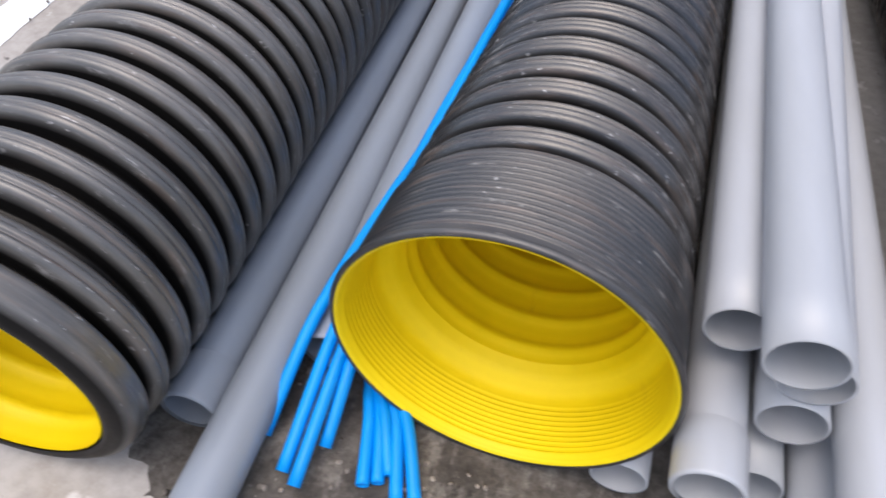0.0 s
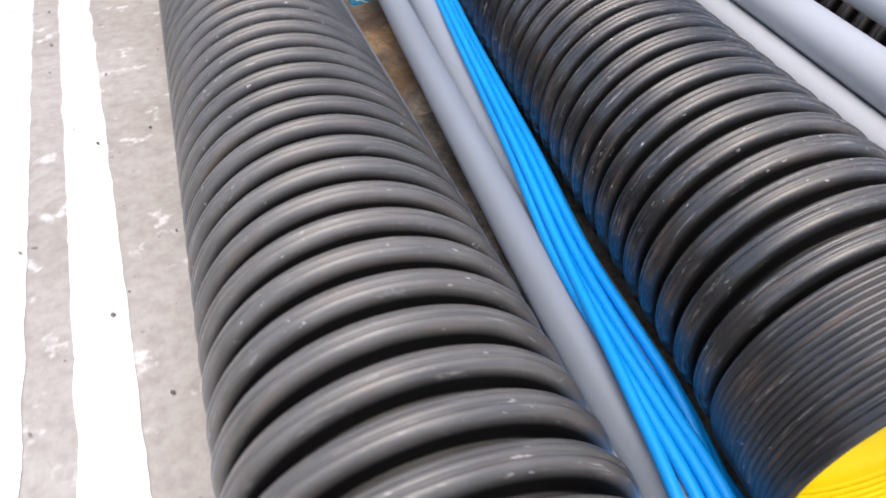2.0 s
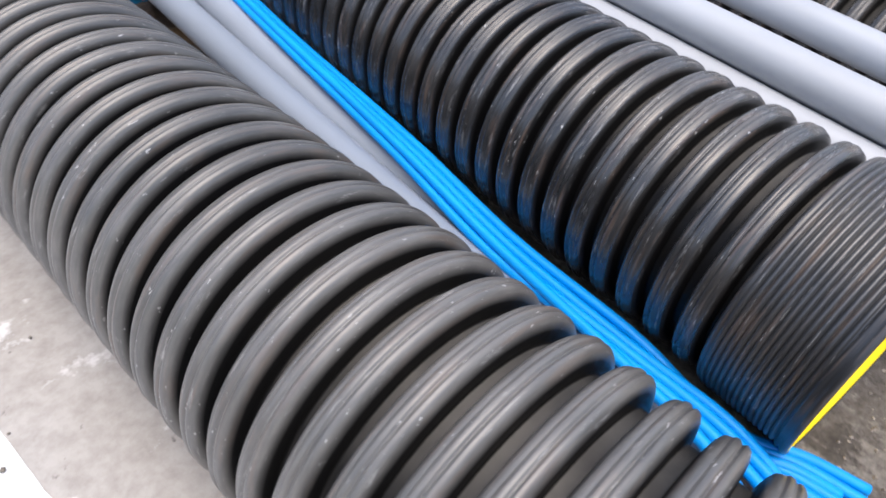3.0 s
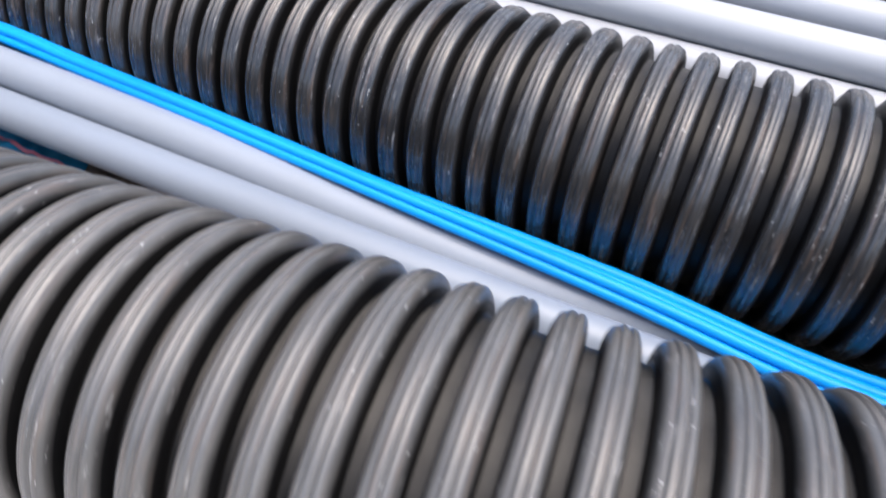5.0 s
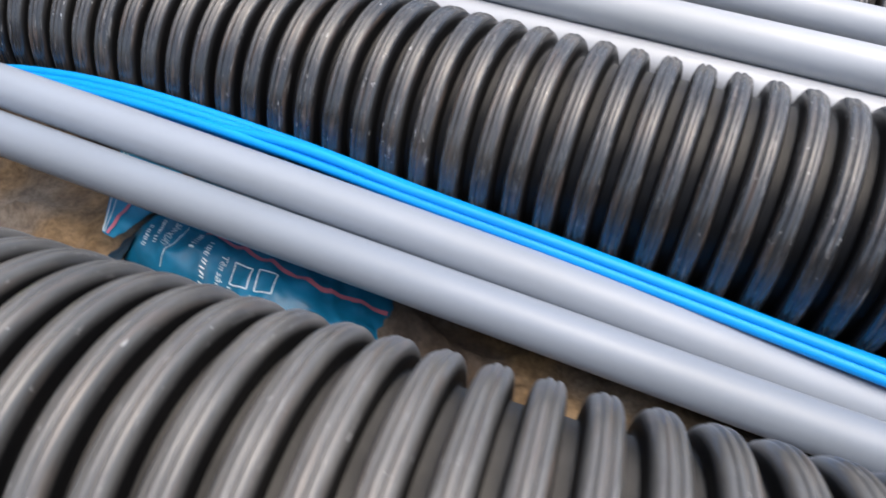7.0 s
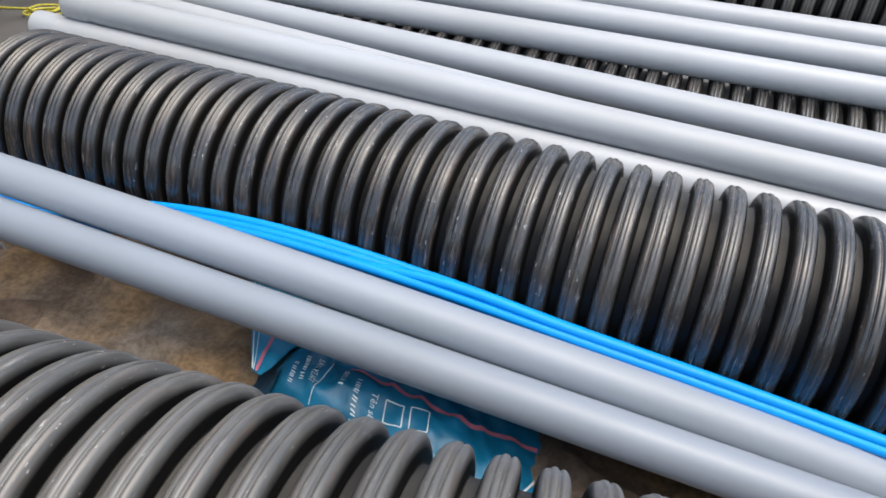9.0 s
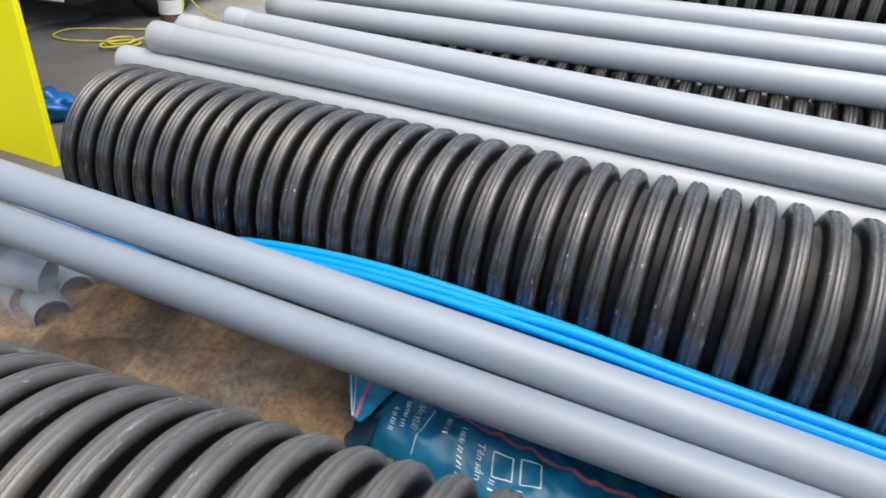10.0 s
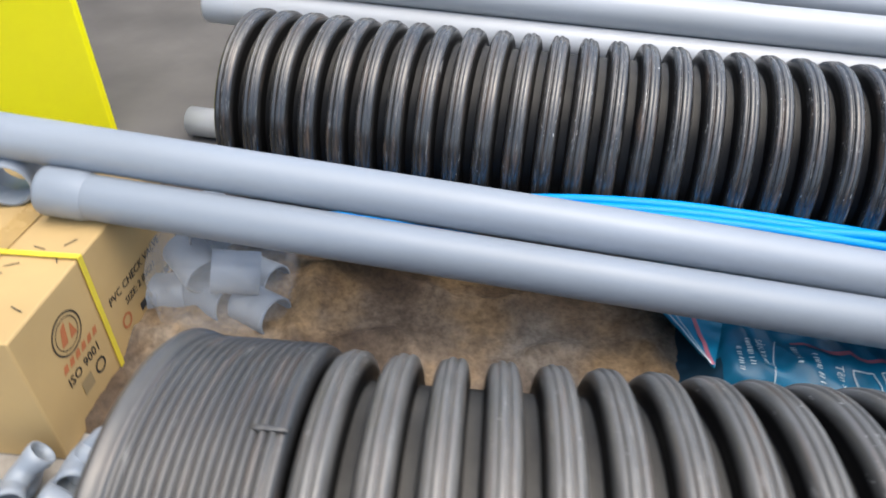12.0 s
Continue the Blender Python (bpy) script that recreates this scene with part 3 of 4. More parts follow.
# ---------------- blue pipes ----------------
def blue_pipes():
    rng = random.Random(8)
    r = 0.0112
    ends = [(0.347, -0.076), (0.399, -0.129), (0.425, -0.147), (0.449, -0.073), (0.524, -0.112), (0.546, -0.102), (0.582, -0.121), (0.612, -0.118), (0.560, -0.085)]
    lay = [(-0.030, -0.042), (-0.046, -0.002), (-0.032, -0.020), (-0.024, -0.002), (-0.020, -0.060), (-0.012, -0.040), (-0.008, -0.020), (-0.006, -0.062), (0.0, 0.0)]
    # the bundle lies flat beside the near end, in two layers, and heaps up further on
    flat = [(0.5, 0.86), (0, 0), (1, 0), (2, 0), (2.4, -1), (3.2, -1), (3.6, -1), (3.5, -2), (3, 0)]
    near_line = [(0.32, 0.412, 0.121, 0.0300, -0.007), (0.65, 0.442, 0.124, 0.0235, 0.0), (1.0, 0.488, 0.163, 0.0205, 0.0), (1.5, 0.545, 0.208, 0.0200, -0.0070), (1.75, 0.574, 0.229, 0.0195, -0.0070), (2.0, 0.602, 0.249, 0.0190, -0.0065), (2.3, 0.636, 0.267, 0.0190, -0.006), (2.6, 0.674, 0.284, 0.0190, -0.004)]
    spine = [(3.0, 0.764, 0.292), (3.35, 0.786, 0.262), (3.7, 0.795, 0.188), (4.13, 0.850, 0.128)]
    for k, (ex, ey) in enumerate(ends):
        du, dv = lay[k]
        a, b = flat[k]
        low = 0.022 if k < 4 else ground_z(ex, ey) + 0.018
        tx = 0.405 + 0.0215 * a
        if k < 4:
            lean = (0.442 + 0.0235 * a - ex) / (0.65 - ey)
            pts = [(ex, ey, low), (ex + lean * (0.1 - ey), 0.1, 0.104 + 0.012 * b)]
        else:
            pts = [(ex, ey, low), (ex + 0.3 * (tx - ex), -0.01, 0.006 + 0.002 * k), (ex + 0.68 * (tx - ex), 0.1, 0.014 + 0.002 * k)]
        for y, x, z, step, rise in near_line:
            pts.append((ex + lean * (y - ey) if k < 4 and y < 0.4 else x + a * step, y, z + a * rise + 0.0205 * b))
        for y, x, z in spine:
            j = 0.002
            pts.append((x + du + (0.035 if y > 4 else 0) + rng.uniform(-j, j), y + (rng.uniform(-0.04, 0.04) if y > 4 else 0), z + dv + rng.uniform(-j, j) * 0.5))
        path = spline(pts, 8)
        n = len(path) - 1
        sec = [(3, r - 0.002), (0, r - 0.002), (0, r)] + [(i, r) for i in range(1, n)] + [(n, r), (n, r - 0.002), (n - 2, r - 0.002)]
        ob = part("blue_pipe", tube_mesh("blue_pipe", path, sec, 12, BLUE), BLUE)
        tagged(ob, "thin bright blue plastic pipe in a loose bundle", "plastic pipe", "blue pipes")


blue_pipes()


# ---------------- sack ----------------
def sack():
    root = thing("woven_sack", "crumpled blue woven sack with white print and pink stripes", "sack", m=pose(0.62, 2.60, 0.012))
    bm = bmesh.new()
    nx, ny = 48, 70
    hx_, hy_ = 0.21, 0.31

    def side(v):
        """The near edge draws in towards the folded corner."""
        return 1.0 - 0.36 * min(max(v, 0.0), 1.0)

    def top(u, v):
        x, y = hx_ * u * (side(v) if u < 0 else 1.0), hy_ * v
        edge = (1 - abs(u) ** 4) * (1 - abs(v) ** 5)
        h = (0.055 + 0.05 * (v + 0.4)) * max(edge, 0) ** 0.5
        h += 0.020 * noise.noise(Vector((x * 6, y * 5, 1))) + 0.022 * (0.3 - abs(noise.noise(Vector((x * 7 + y * 5, y * 6, 4))))) + 0.012 * (0.3 - abs(noise.noise(Vector((x * 22 + y * 9, y * 16 - x * 9, 8)))))
        h += 0.010 * max(0.0, 0.28 - abs(noise.noise(Vector((x * 11 - y * 16, x * 5 + y * 5, 12))))) * 3 * max(edge, 0) - 0.004
        return Vector((x + 0.012 * noise.noise(Vector((y * 8, 0, 2))), y + 0.015 * noise.noise(Vector((x * 9, 5, 2))), max(h, 0.004)))

    grid = [[bm.verts.new(top(-1 + 2 * i / nx, -1 + 2 * j / ny)) for i in range(nx + 1)] for j in range(ny + 1)]
    for j in range(ny):
        for i in range(nx):
            bm.faces.new((grid[j][i], grid[j][i + 1], grid[j + 1][i + 1], grid[j + 1][i]))
    low = [[bm.verts.new((v.co.x * 0.97, v.co.y * 0.97, 0.0)) if (i in (0, nx) or j in (0, ny)) else None for i, v in enumerate(row)] for j, row in enumerate(grid)]
    for j in range(ny):
        for i in (0, nx):
            bm.faces.new((grid[j][i], grid[j + 1][i], low[j + 1][i], low[j][i]))
    for i in range(nx):
        for j in (0, ny):
            bm.faces.new((grid[j][i], grid[j][i + 1], low[j][i + 1], low[j][i]))
    part("sack_body", bm, SACK, root)
    # dark folded mouth of the sack, lying flat past the stitched edge
    fb = bmesh.new()
    fx, fy = 36, 18
    rows = []
    for j in range(fy + 1):
        row = []
        for i in range(fx + 1):
            a, b = -1 + 2 * i / fx, j / fy
            x, y = hx_ * (0.92 - 0.10 * b) * a - 0.01 * b, hy_ * 0.90 + 0.085 * b * (1 + 0.15 * noise.noise(Vector((a * 2, 3, 1))))
            h = 0.070 * (1 - b) ** 1.5 * (1 - a ** 4) + 0.010 + 0.016 * abs(noise.noise(Vector((x * 16, y * 11, 6)))) + 0.006 * noise.noise(Vector((x * 45, y * 30, 2)))
            row.append(fb.verts.new((x, y, max(h, 0.004))))
        rows.append(row)
    for j in range(fy):
        for i in range(fx):
            fb.faces.new((rows[j][i], rows[j][i + 1], rows[j + 1][i + 1], rows[j + 1][i]))
    part("folded_mouth", fb, SACK_NAVY, root, "dark navy folded mouth")

    def strip(name, quads, material, lift=0.0022):
        b2 = bmesh.new()
        for (u0, v0), (u1, v1), w in quads:
            d = Vector(((u1 - u0) * hx_, (v1 - v0) * hy_))
            nrm = Vector((-d.y, d.x)).normalized() * w / 2
            k = max(2, int(d.length / 0.008))
            prev = None
            for s in range(k + 1):
                u, v = u0 + (u1 - u0) * s / k, v0 + (v1 - v0) * s / k
                a = bm_top(u + nrm.x / hx_, v + nrm.y / hy_, lift)
                b = bm_top(u - nrm.x / hx_, v - nrm.y / hy_, lift)
                cur = (b2.verts.new(a), b2.verts.new(b))
                if prev:
                    b2.faces.new((prev[0], prev[1], cur[1], cur[0]))
                prev = cur
        part(name, b2, material, root)

    def bm_top(u, v, lift):
        p = top(u, v)
        p.z += lift
        return p

    strip("stripe", [((-0.33, -0.93), (-0.41, -0.3), 0.010), ((-0.41, -0.3), (-0.25, 0.43), 0.010)], SACK_PINK)
    for v0 in (-0.195, -0.02):
        u0, u1, v1 = -0.72, -0.50, v0 + 0.125
        strip("print", [((u0, v0), (u1, v0), 0.0026), ((u1, v0), (u1, v1), 0.0026), ((u1, v1), (u0, v1), 0.0026), ((u0, v1), (u0, v0), 0.0026)], SACK_WHITE)

    def words(body, size, u, v):
        """Printed words that lie on the folds: the line runs towards the near edge, letters upright towards the closed end."""
        ob = text_mesh(body, size, Matrix.Identity(4), SACK_WHITE, root, "words", depth=0.0)
        for w in ob.data.vertices:
            w.co = bm_top(u - w.co.x / hx_, v - w.co.y / hy_, 0.0028)

    words("Tên sản", 0.0215, -0.48, 0.21)
    words("SẢN XUẤT", 0.0185, -0.28, 0.66)
    strip("print", [((-0.31, 0.545), (-0.9, 0.63), 0.002)], SACK_WHITE)
    rng = random.Random(3)
    for v, ua, ub, tall in ((0.32, -0.42, -0.86, 0.034), (0.43, -0.34, -0.60, 0.034), (0.72, -0.36, -0.72, 0.030), (0.79, -0.5, -0.8, 0.03), (0.10, -0.76, -0.86, 0.034), (-0.08, -0.80, -0.87, 0.034), (-0.45, -0.74, -0.80, 0.03)):
        u = ua
        while u > ub:
            a = rng.uniform(-0.004, 0.004)
            strip("print", [((u, v - tall / 2 + a), (u + rng.uniform(-0.012, 0.012), v + tall / 2 + a), rng.uniform(0.002, 0.0036))], SACK_WHITE)
            u -= rng.choice((0.026, 0.03, 0.05))
    strip("stitching", [((-0.86, -0.86), (-0.6, -0.95), 0.004)], SACK_WHITE)
    # folded-over stitched corner, lying on the print
    fl = bmesh.new()
    na, nb = 30, 14

    def flap_at(a, b, lift=0.0):
        x = -0.139 + 0.27 * a + 0.008 * b
        y = 0.318 + 0.15 * a - b * (0.014 + 0.24 * min(a, 0.6))
        v = y / hy_
        z = max(top(x / hx_ / (side(v) if x < 0 else 1.0), v).z, 0.085 + 0.02 * a) + 0.010 + 0.018 * (1 - b) + 0.006 * noise.noise(Vector((x * 30, y * 26, 4)))
        return (x, y, z + lift)

    for sheet in (0.0, -0.004):
        g = [[fl.verts.new(flap_at(i / na, j / nb, sheet)) for i in range(na + 1)] for j in range(nb + 1)]
        for j in range(nb):
            for i in range(na):
                fl.faces.new((g[j][i], g[j][i + 1], g[j + 1][i + 1], g[j + 1][i]))
    part("corner_flap", fl, SACK_LIGHT, root, "light blue folded corner with a pink stripe")

    def on_flap(name, a0, b0, a1, b1, w, material):
        b2 = bmesh.new()
        prev = None
        for k in range(25):
            a, b = a0 + (a1 - a0) * k / 24, b0 + (b1 - b0) * k / 24
            p = Vector(flap_at(a, b, 0.0025))
            cur = (b2.verts.new(p + Vector((0, w / 2, 0))), b2.verts.new(p - Vector((0, w / 2, 0))))
            if prev:
                b2.faces.new((prev[0], prev[1], cur[1], cur[0]))
            prev = cur
        part(name, b2, material, root)

    on_flap("stripe", 0.0, 0.45, 0.7, 0.5, 0.008, SACK_PINK)
    on_flap("stitching", 0.0, 0.06, 1.0, 0.06, 0.003, SACK_WHITE)
    on_flap("stitching", 0.0, 0.2, 1.0, 0.12, 0.002, SACK_WHITE)
    return root


sack()


# ---------------- carton ----------------
def carton():
    x0, x1, y0, y1, h = 0.238, 0.785, 4.092, 4.42, 0.30
    root = thing("cardboard_carton", "brown cardboard carton with black print and yellow strap", "box")
    bm = box_bm(x0, x1, y0, y1, 0.0, h, 0.004)
    for v in bm.verts:
        if v.co.z > 0.2:
            v.co.z += 0.002 * math.sin(v.co.x * 40)
    part("carton_body", bm, CARD, root, smooth=False)
    part("tape", box_bm(x0 + 0.001, x1 - 0.001, (y0 + y1) / 2 - 0.024, (y0 + y1) / 2 + 0.024, h + 0.0025, h + 0.0035), plain("clear_brown_tape", (0.45, 0.30, 0.12), 0.25), root, smooth=False)
    for xs in (0.455,):
        part("strap", box_bm(xs - 0.0065, xs + 0.0065, y0 - 0.0045, y0 - 0.003, 0.0, h + 0.004), STRAP, root, "yellow plastic strap", smooth=False)
        part("strap", box_bm(xs - 0.0065, xs + 0.0065, y0 - 0.0045, y1 + 0.004, h + 0.0045, h + 0.006), STRAP, root, "yellow plastic strap", smooth=False)
    face = y0 - 0.0015
    text_mesh("PVC CHECK VALVE", 0.0262, pose(0.486, face, 0.150, 90, 0, 0), INK, root)
    text_mesh("SIZE: 2 INCH", 0.0235, pose(0.535, face, 0.114, 90, 0, 0), INK, root)
    text_mesh("ISO 9001", 0.0285, pose(0.312, face, 0.110, 90, 0, 0), INK, root)

    def flat(name, pts, material):
        b2 = bmesh.new()
        b2.faces.new([b2.verts.new((x, face, z)) for x, z in pts])
        return part(name, b2, material, root, smooth=False)

    def ring(cx, cz, r, w, material):
        b2 = bmesh.new()
        n = 40
        a = [(b2.verts.new((cx + r * math.cos(t), face, cz + r * math.sin(t))), b2.verts.new((cx + (r - w) * math.cos(t), face, cz + (r - w) * math.sin(t)))) for t in (2 * math.pi * i / n for i in range(n))]
        for i in range(n):
            p, q = a[i], a[(i + 1) % n]
            b2.faces.new((p[0], q[0], q[1], p[1]))
        part("print", b2, material, root, smooth=False)

    ring(0.357, 0.207, 0.043, 0.0035, INK)
    ring(0.357, 0.207, 0.033, 0.002, INK)
    flat("print", [(0.334, 0.190), (0.352, 0.190), (0.360, 0.232), (0.346, 0.226)], RED_INK)
    flat("print", [(0.362, 0.190), (0.382, 0.190), (0.372, 0.222)], RED_INK)
    for k in range(6):
        flat("print", [(0.312 + k * 0.020, 0.144), (0.326 + k * 0.020, 0.144), (0.329 + k * 0.020, 0.160), (0.318 + k * 0.020, 0.160)], RED_INK)
    flat("print", [(0.338, 0.062), (0.372, 0.062), (0.372, 0.094), (0.338, 0.094)], plain("grey_print", (0.30, 0.22, 0.11), 0.8))
    ring(0.402, 0.078, 0.017, 0.005, INK)
    for k in range(5):
        flat("print", [(0.575 + k * 0.03, 0.06), (0.598 + k * 0.03, 0.06), (0.598 + k * 0.03, 0.08), (0.575 + k * 0.03, 0.08)], INK)
    ring(0.520, 0.085, 0.018, 0.006, RED_INK)
    # pen strokes on the lid
    rng = random.Random(12)
    for k in range(14):
        cx, cy, a = rng.uniform(0.28, 0.52), rng.uniform(4.12, 4.26), rng.uniform(0, 180)
        b2 = box_bm(-0.013, 0.013, -0.0010, 0.0010, 0, 0.0006)
        ob = part("pen_mark", b2, INK, root, smooth=False)
        ob.matrix_basis = pose(cx, cy, h + 0.0025, 0, 0, a)
    return root


carton()


# ---------------- fittings ----------------
def coupling_mesh(length=0.085, r=0.036):
    prof = [(0, r - 0.004), (0, r), (0.002, r + 0.0006), (length * 0.44, r), (length * 0.5, r - 0.0012), (length * 0.56, r), (length - 0.002, r + 0.0006), (length, r), (length, r - 0.004),
            (length * 0.54, r - 0.0045), (length * 0.5, r - 0.007), (length * 0.46, r - 0.0045), (0, r - 0.004)]
    return lathe_mesh("coupling", prof, 24, PVC)


def elbow_mesh(r=0.021, bend=0.036, leg=0.03):
    path = [Vector((0, -leg, 0)), Vector((0, -leg * 0.5, 0))]
    for k in range(9):
        a = math.pi / 2 * k / 8
        path.append(Vector((bend - bend * math.cos(a), bend * math.sin(a), 0)))
    path += [Vector((bend + leg * 0.5, bend, 0)), Vector((bend + leg, bend, 0))]
    n = len(path) - 1
    sec = [(0, r), (0, r + 0.004), (1, r + 0.004), (2, r + 0.001)] + [(k, r) for k in range(3, n - 2)] + [(n - 2, r + 0.001), (n - 1, r + 0.004), (n, r + 0.004), (n, r), (n - 1, r - 0.001)]
    sec += [(k, r - 0.003) for k in range(n - 2, 1, -1)] + [(1, r - 0.001), (0, r)]
    return tube_mesh("elbow", path, sec, 20, PVC)


def fittings():
    cm = coupling_mesh(0.10, 0.047)
    rng = random.Random(31)
    for x, y, z, tilt, turn in ((0.594, 3.80, 0.05, 0, -24), (0.702, 3.83, 0.05, 0, -22), (0.625, 3.915, 0.05, 0, -20), (0.735, 3.95, 0.05, 0, -18), (0.655, 4.02, 0.05, 0, 12),
                                (0.645, 3.84, 0.130, 12, 18), (0.62, 3.95, 0.131, 16, -40), (0.72, 3.96, 0.131, -12, 25), (0.665, 3.94, 0.195, 24, -65)):
        ob = part("pipe_coupling", cm, PVC)
        ob.matrix_world = pose(x, y, z, tilt, 0, turn + rng.uniform(-3, 3))
        tagged(ob, "short pale grey PVC pipe coupling in a clear bag", "pipe fitting", "pipe couplings")
    cm = coupling_mesh()
    ob = part("pipe_coupling", cm, PVC)
    ob.matrix_world = pose(0.60, 4.30, 0.349, 0, 0, -75) @ Matrix.Diagonal((1.3, 1.1, 1.3, 1))
    tagged(ob, "short grey PVC pipe coupling lying on the carton", "pipe fitting", "pipe couplings")
    # clear bag around the couplings
    bm = bmesh.new()
    bmesh.ops.create_icosphere(bm, subdivisions=5, radius=1.0)
    for v in bm.verts:
        c = v.co
        p = Vector((0.680 + 0.138 * math.copysign(abs(c.x) ** 0.7, c.x), 3.935 + 0.15 * math.copysign(abs(c.y) ** 0.7, c.y), 0.10 + 0.15 * c.z))
        k = 1 + 0.06 * noise.noise(c * 2.3) + 0.09 * (0.5 - abs(noise.noise(c * 4))) + 0.05 * (0.4 - abs(noise.noise(c * 9))) + 0.02 * noise.noise(c * 18)
        p = Vector((0.680, 3.935, 0.10)) + (p - Vector((0.680, 3.935, 0.10))) * k
        v.co = Vector((p.x, p.y, max(p.z, 0.006)))
    tagged(part("plastic_bag", bm, FILM), "clear crinkled plastic bag full of grey couplings", "bag")
    em = elbow_mesh()
    rng = random.Random(21)
    for x, y, z in ((0.20, 4.03, 0.03), (0.13, 4.06, 0.03), (0.24, 3.96, 0.03), (0.07, 4.02, 0.03), (0.17, 3.96, 0.03), (0.10, 3.94, 0.03), (0.03, 4.10, 0.03), (0.17, 4.12, 0.03), (0.09, 4.15, 0.03),
                    (0.17, 4.02, 0.075), (0.11, 4.01, 0.075), (0.20, 3.99, 0.078), (0.12, 4.10, 0.075), (0.06, 4.07, 0.07)):
        ob = part("pipe_elbow", em, PVC)
        ob.matrix_world = pose(x, y, z, rng.uniform(-35, 35), rng.uniform(-35, 35), rng.uniform(0, 360))
        tagged(ob, "small grey PVC pipe elbow in a loose heap", "pipe fitting", "pipe elbows")


fittings()


# ---------------- yellow board ----------------
def board():
    root = thing("display_board", "bright yellow display board with a cyan printed oval", "sign", m=pose(1.32, 4.512, 0.0, 0, 3, -8))
    panel = box_bm(-0.012, 0.012, 0.0, 0.9, 0.0, 0.95, 0.003)
    for v in panel.verts:
        v.co.y += 0.05 * v.co.z * (1 - v.co.y / 0.9)
    part("panel", panel, BOARD, root, smooth=False)
    bm = bmesh.new()
    c = bm.verts.new((-0.0165, 0.42, 0.66))
    ring = [bm.verts.new((-0.0165, 0.42 + 0.28 * math.cos(t), 0.66 + 0.26 * math.sin(t))) for t in (2 * math.pi * i / 64 for i in range(64))]
    for i in range(64):
        bm.faces.new((c, ring[i], ring[(i + 1) % 64]))
    part("oval_print", bm, CYAN, root, "cyan printed oval", smooth=False)
    for i in range(9):
        t = math.pi * (1.08 + 0.84 * i / 8)
        cy, cz = 0.42 + 0.22 * math.cos(t), 0.66 + 0.205 * math.sin(t)
        bm = bmesh.new()
        bmesh.ops.create_circle(bm, cap_ends=True, segments=20, radius=0.016, matrix=pose(-0.019, cy, cz, 0, 90, 0))
        part("badge_print", bm, NAVY, root, smooth=False)
    part("foot", box_bm(-0.05, 0.16, 0.1, 0.16, 0.0, 0.02, 0.002), RUST, root, smooth=False)
    part("foot", box_bm(-0.05, 0.16, 0.7, 0.76, 0.0, 0.02, 0.002), RUST, root, smooth=False)


board()


# ---------------- far clutter ----------------
def rope():
    pts = [(3.32, 5.59, 0.012), (3.16, 5.67, 0.012), (3.07, 5.93, 0.012), (2.98, 6.09, 0.012), (2.82, 6.05, 0.012), (2.75, 5.88, 0.012), (2.80, 5.68, 0.012)]
    for k in range(22):
        a, r = k * 0.85, 0.10 + 0.03 * math.sin(k * 1.3)
        pts.append((2.77 + r * math.cos(a), 5.50 + r * math.sin(a) * 0.8, 0.012 + 0.0014 * k))
    pts += [(3.05, 5.42, 0.02), (3.15, 5.45, 0.012), (3.25, 5.52, 0.012)]
    for k in range(10):
        a = k * 1.1
        pts.append((3.24 + 0.09 * math.cos(a), 5.53 + 0.05 * math.sin(a), 0.015 + 0.002 * k))
    pts += [(3.40, 5.57, 0.02), (3.48, 5.59, 0.12), (3.55, 5.62, 0.24), (3.60, 5.63, 0.15), (3.64, 5.56, 0.05), (3.66, 5.45, 0.012)]
    path = spline([(x, y, z + ground_z(x, y)) for x, y, z in pts], 5)
    sec = [(0, 0.001)] + [(k, 0.0065) for k in range(len(path))] + [(len(path) - 1, 0.001)]
    tagged(part("rope", tube_mesh("rope", path, sec, 8, ROPE), ROPE), "tangled yellow nylon rope lying on the concrete", "rope")


rope()


def plastic_bag(x, y, s):
    bm = bmesh.new()
    bmesh.ops.create_icosphere(bm, subdivisions=4, radius=1.0)
    for v in bm.verts:
        c = v.co.copy()
        k = 1 + 0.35 * noise.noise(c * 2.1) + 0.15 * noise.noise(c * 6)
        v.co = Vector((x + s * c.x * k, y + s * c.y * k * 1.1, max(s * 0.55 + s * 0.65 * c.z * k, 0.0) + ground_z(x, y)))
    tagged(part("crumpled_bag", bm, TARP), "crumpled bright blue plastic bag on the concrete", "bag")


plastic_bag(1.70, 4.93, 0.10)


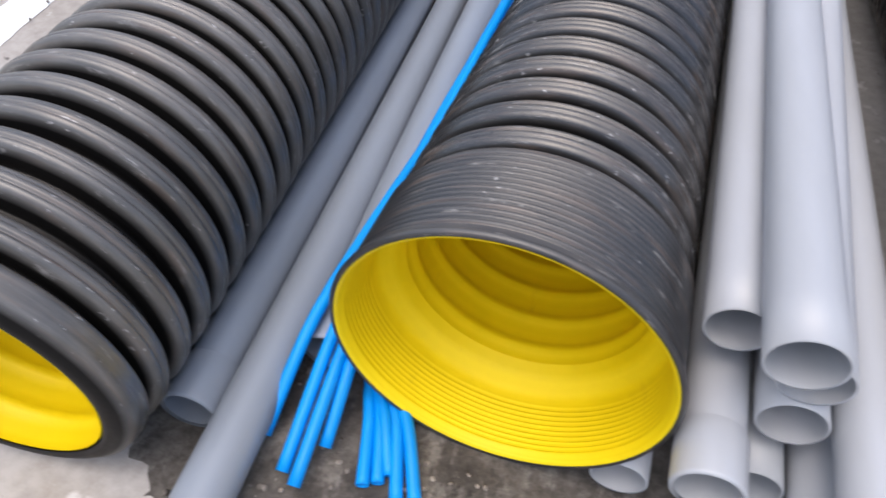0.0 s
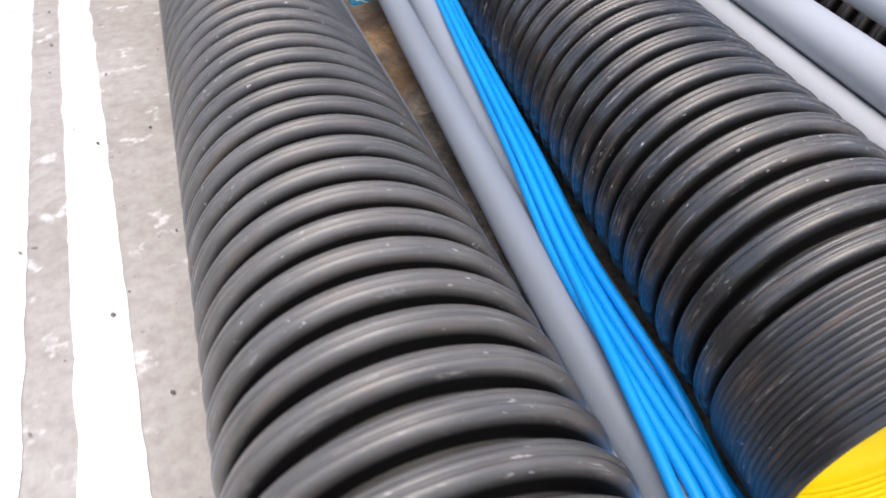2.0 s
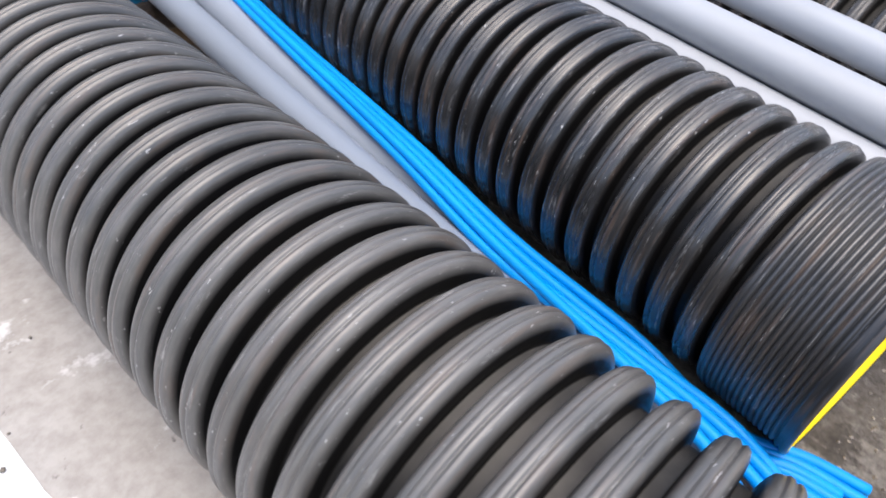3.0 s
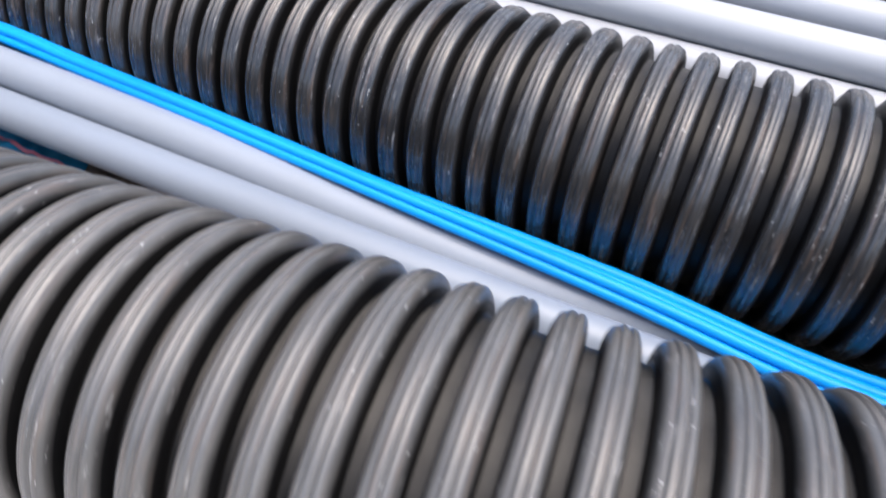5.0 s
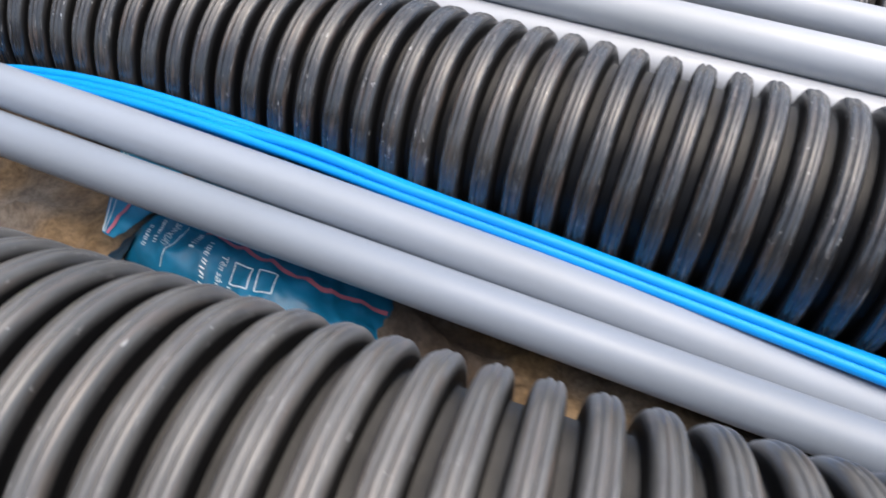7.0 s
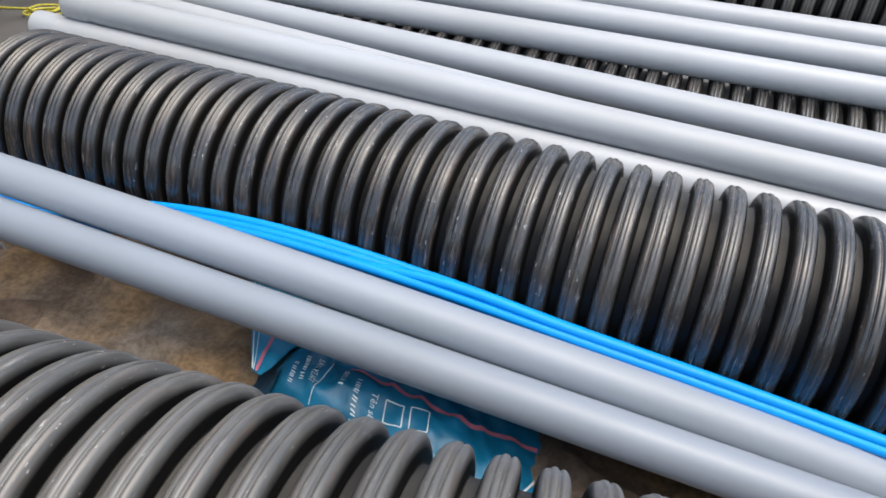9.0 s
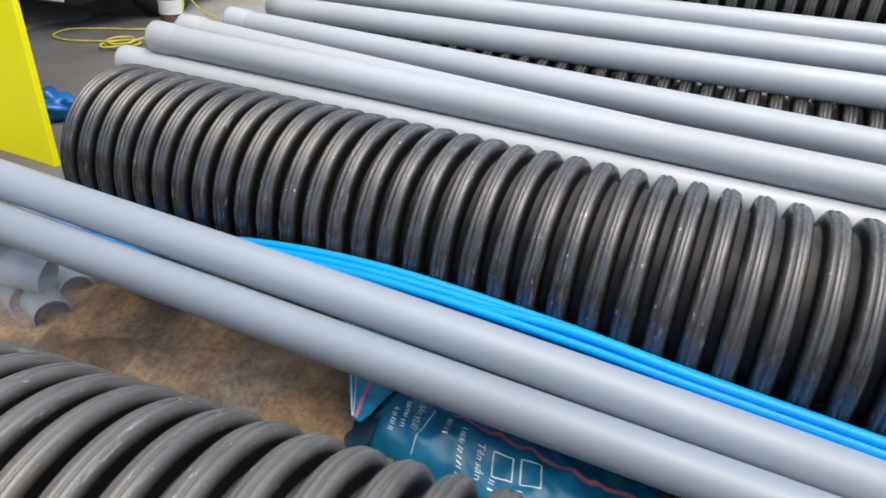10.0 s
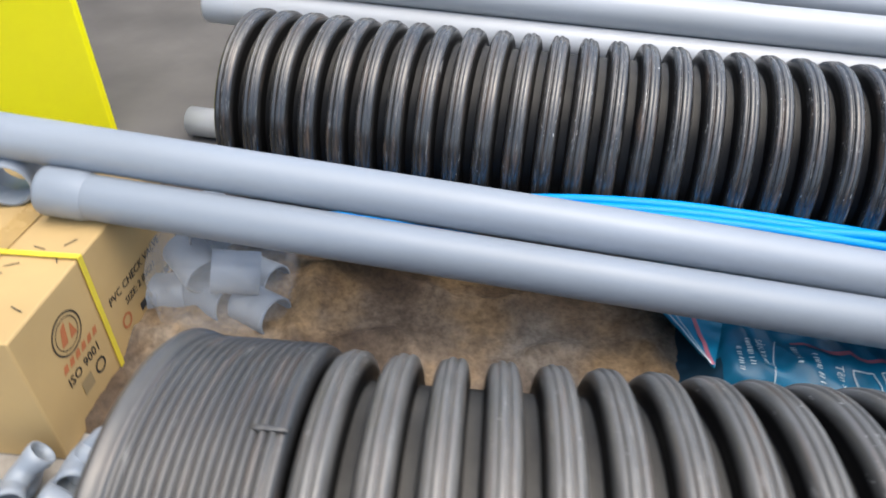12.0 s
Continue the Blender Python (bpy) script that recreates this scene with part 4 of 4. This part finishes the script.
def parked_car():
    """Dark car at the back of the yard; only the foot of its front comes into view."""
    root = thing("parked_car", "dark parked car with a white plate on its bumper", "car", m=pose(2.98, 6.62, 0.0))
    bm = box_bm(0.0, 3.6, -0.78, 0.78, 0.20, 0.92, 0.10, 4)
    for v in bm.verts:
        v.co.x += 0.10 * (v.co.y / 0.78) ** 2 * max(0.0, 1 - v.co.x / 0.6) + 0.06 * abs(v.co.z - 0.45)
    part("body", bm, CAR, root)
    cab = box_bm(0.95, 3.3, -0.68, 0.68, 0.88, 1.42, 0.14, 4)
    for v in cab.verts:
        if v.co.z > 1.2 and v.co.x < 2:
            v.co.x += 0.45
    part("cabin", cab, CAR, root)
    part("bumper", box_bm(-0.06, 0.16, -0.70, 0.70, 0.19, 0.40, 0.05, 3), DARK, root, "black plastic front bumper")
    part("plate", box_bm(-0.072, -0.062, -0.62, -0.18, 0.215, 0.325, 0.004), PAINT, root, "blank white plate", smooth=False)
    prof = [(-0.075, 0.17), (-0.09, 0.20), (-0.09, 0.26), (-0.07, 0.292), (-0.03, 0.30), (0.03, 0.30), (0.07, 0.292), (0.09, 0.26), (0.09, 0.20), (0.075, 0.17)]
    rim = [(-0.06, 0.02), (-0.07, 0.06), (-0.045, 0.12), (-0.07, 0.172), (0.07, 0.172), (0.05, 0.02)]
    for x in (0.72, 2.95):
        for y in (-0.70, 0.70):
            tyre = part("wheel", lathe_mesh("wheel", prof, 40, DARK), DARK, root, "black rubber tyre")
            tyre.matrix_basis = pose(x, y, 0.30)
            part("rim", lathe_mesh("rim", rim, 32, RIM), RIM, tyre, "dull steel rim")


parked_car()


def can(x, y):
    root = thing("tin_can", "dark brown metal can standing on the ground", "can", m=pose(x, y, ground_z(x, y), 90, 0, 0))
    part("can_body", lathe_mesh("can_body", [(0, 0.001), (0, 0.075), (0.004, 0.078), (0.008, 0.075), (0.24, 0.075), (0.245, 0.078), (0.25, 0.075)], 32, RUST), RUST, root)
    part("lid", lathe_mesh("lid", [(0.25, 0.074), (0.246, 0.068), (0.246, 0.001)], 32, WALL), WALL, root)
    part("label_band", lathe_mesh("label_band", [(0.07, 0.0765), (0.16, 0.0765)], 32, PAINT), PAINT, root)


can(3.44, 5.66)


def walls():
    # the overhead slab is out of view, added to darken the far ground
    for name, dims, label in (("wall_north", (-3, 9, 8.6, 8.8, 0, 2.9), "grey plastered wall closing the yard"), ("ceiling", (-3, 9, 5.15, 8.8, 2.9, 3.05), "unseen grey slab added over the shop front to shade it")):
        tagged(part(name, box_bm(*dims), WALL, smooth=False), label, name.split("_")[0], kind="structure")


walls()
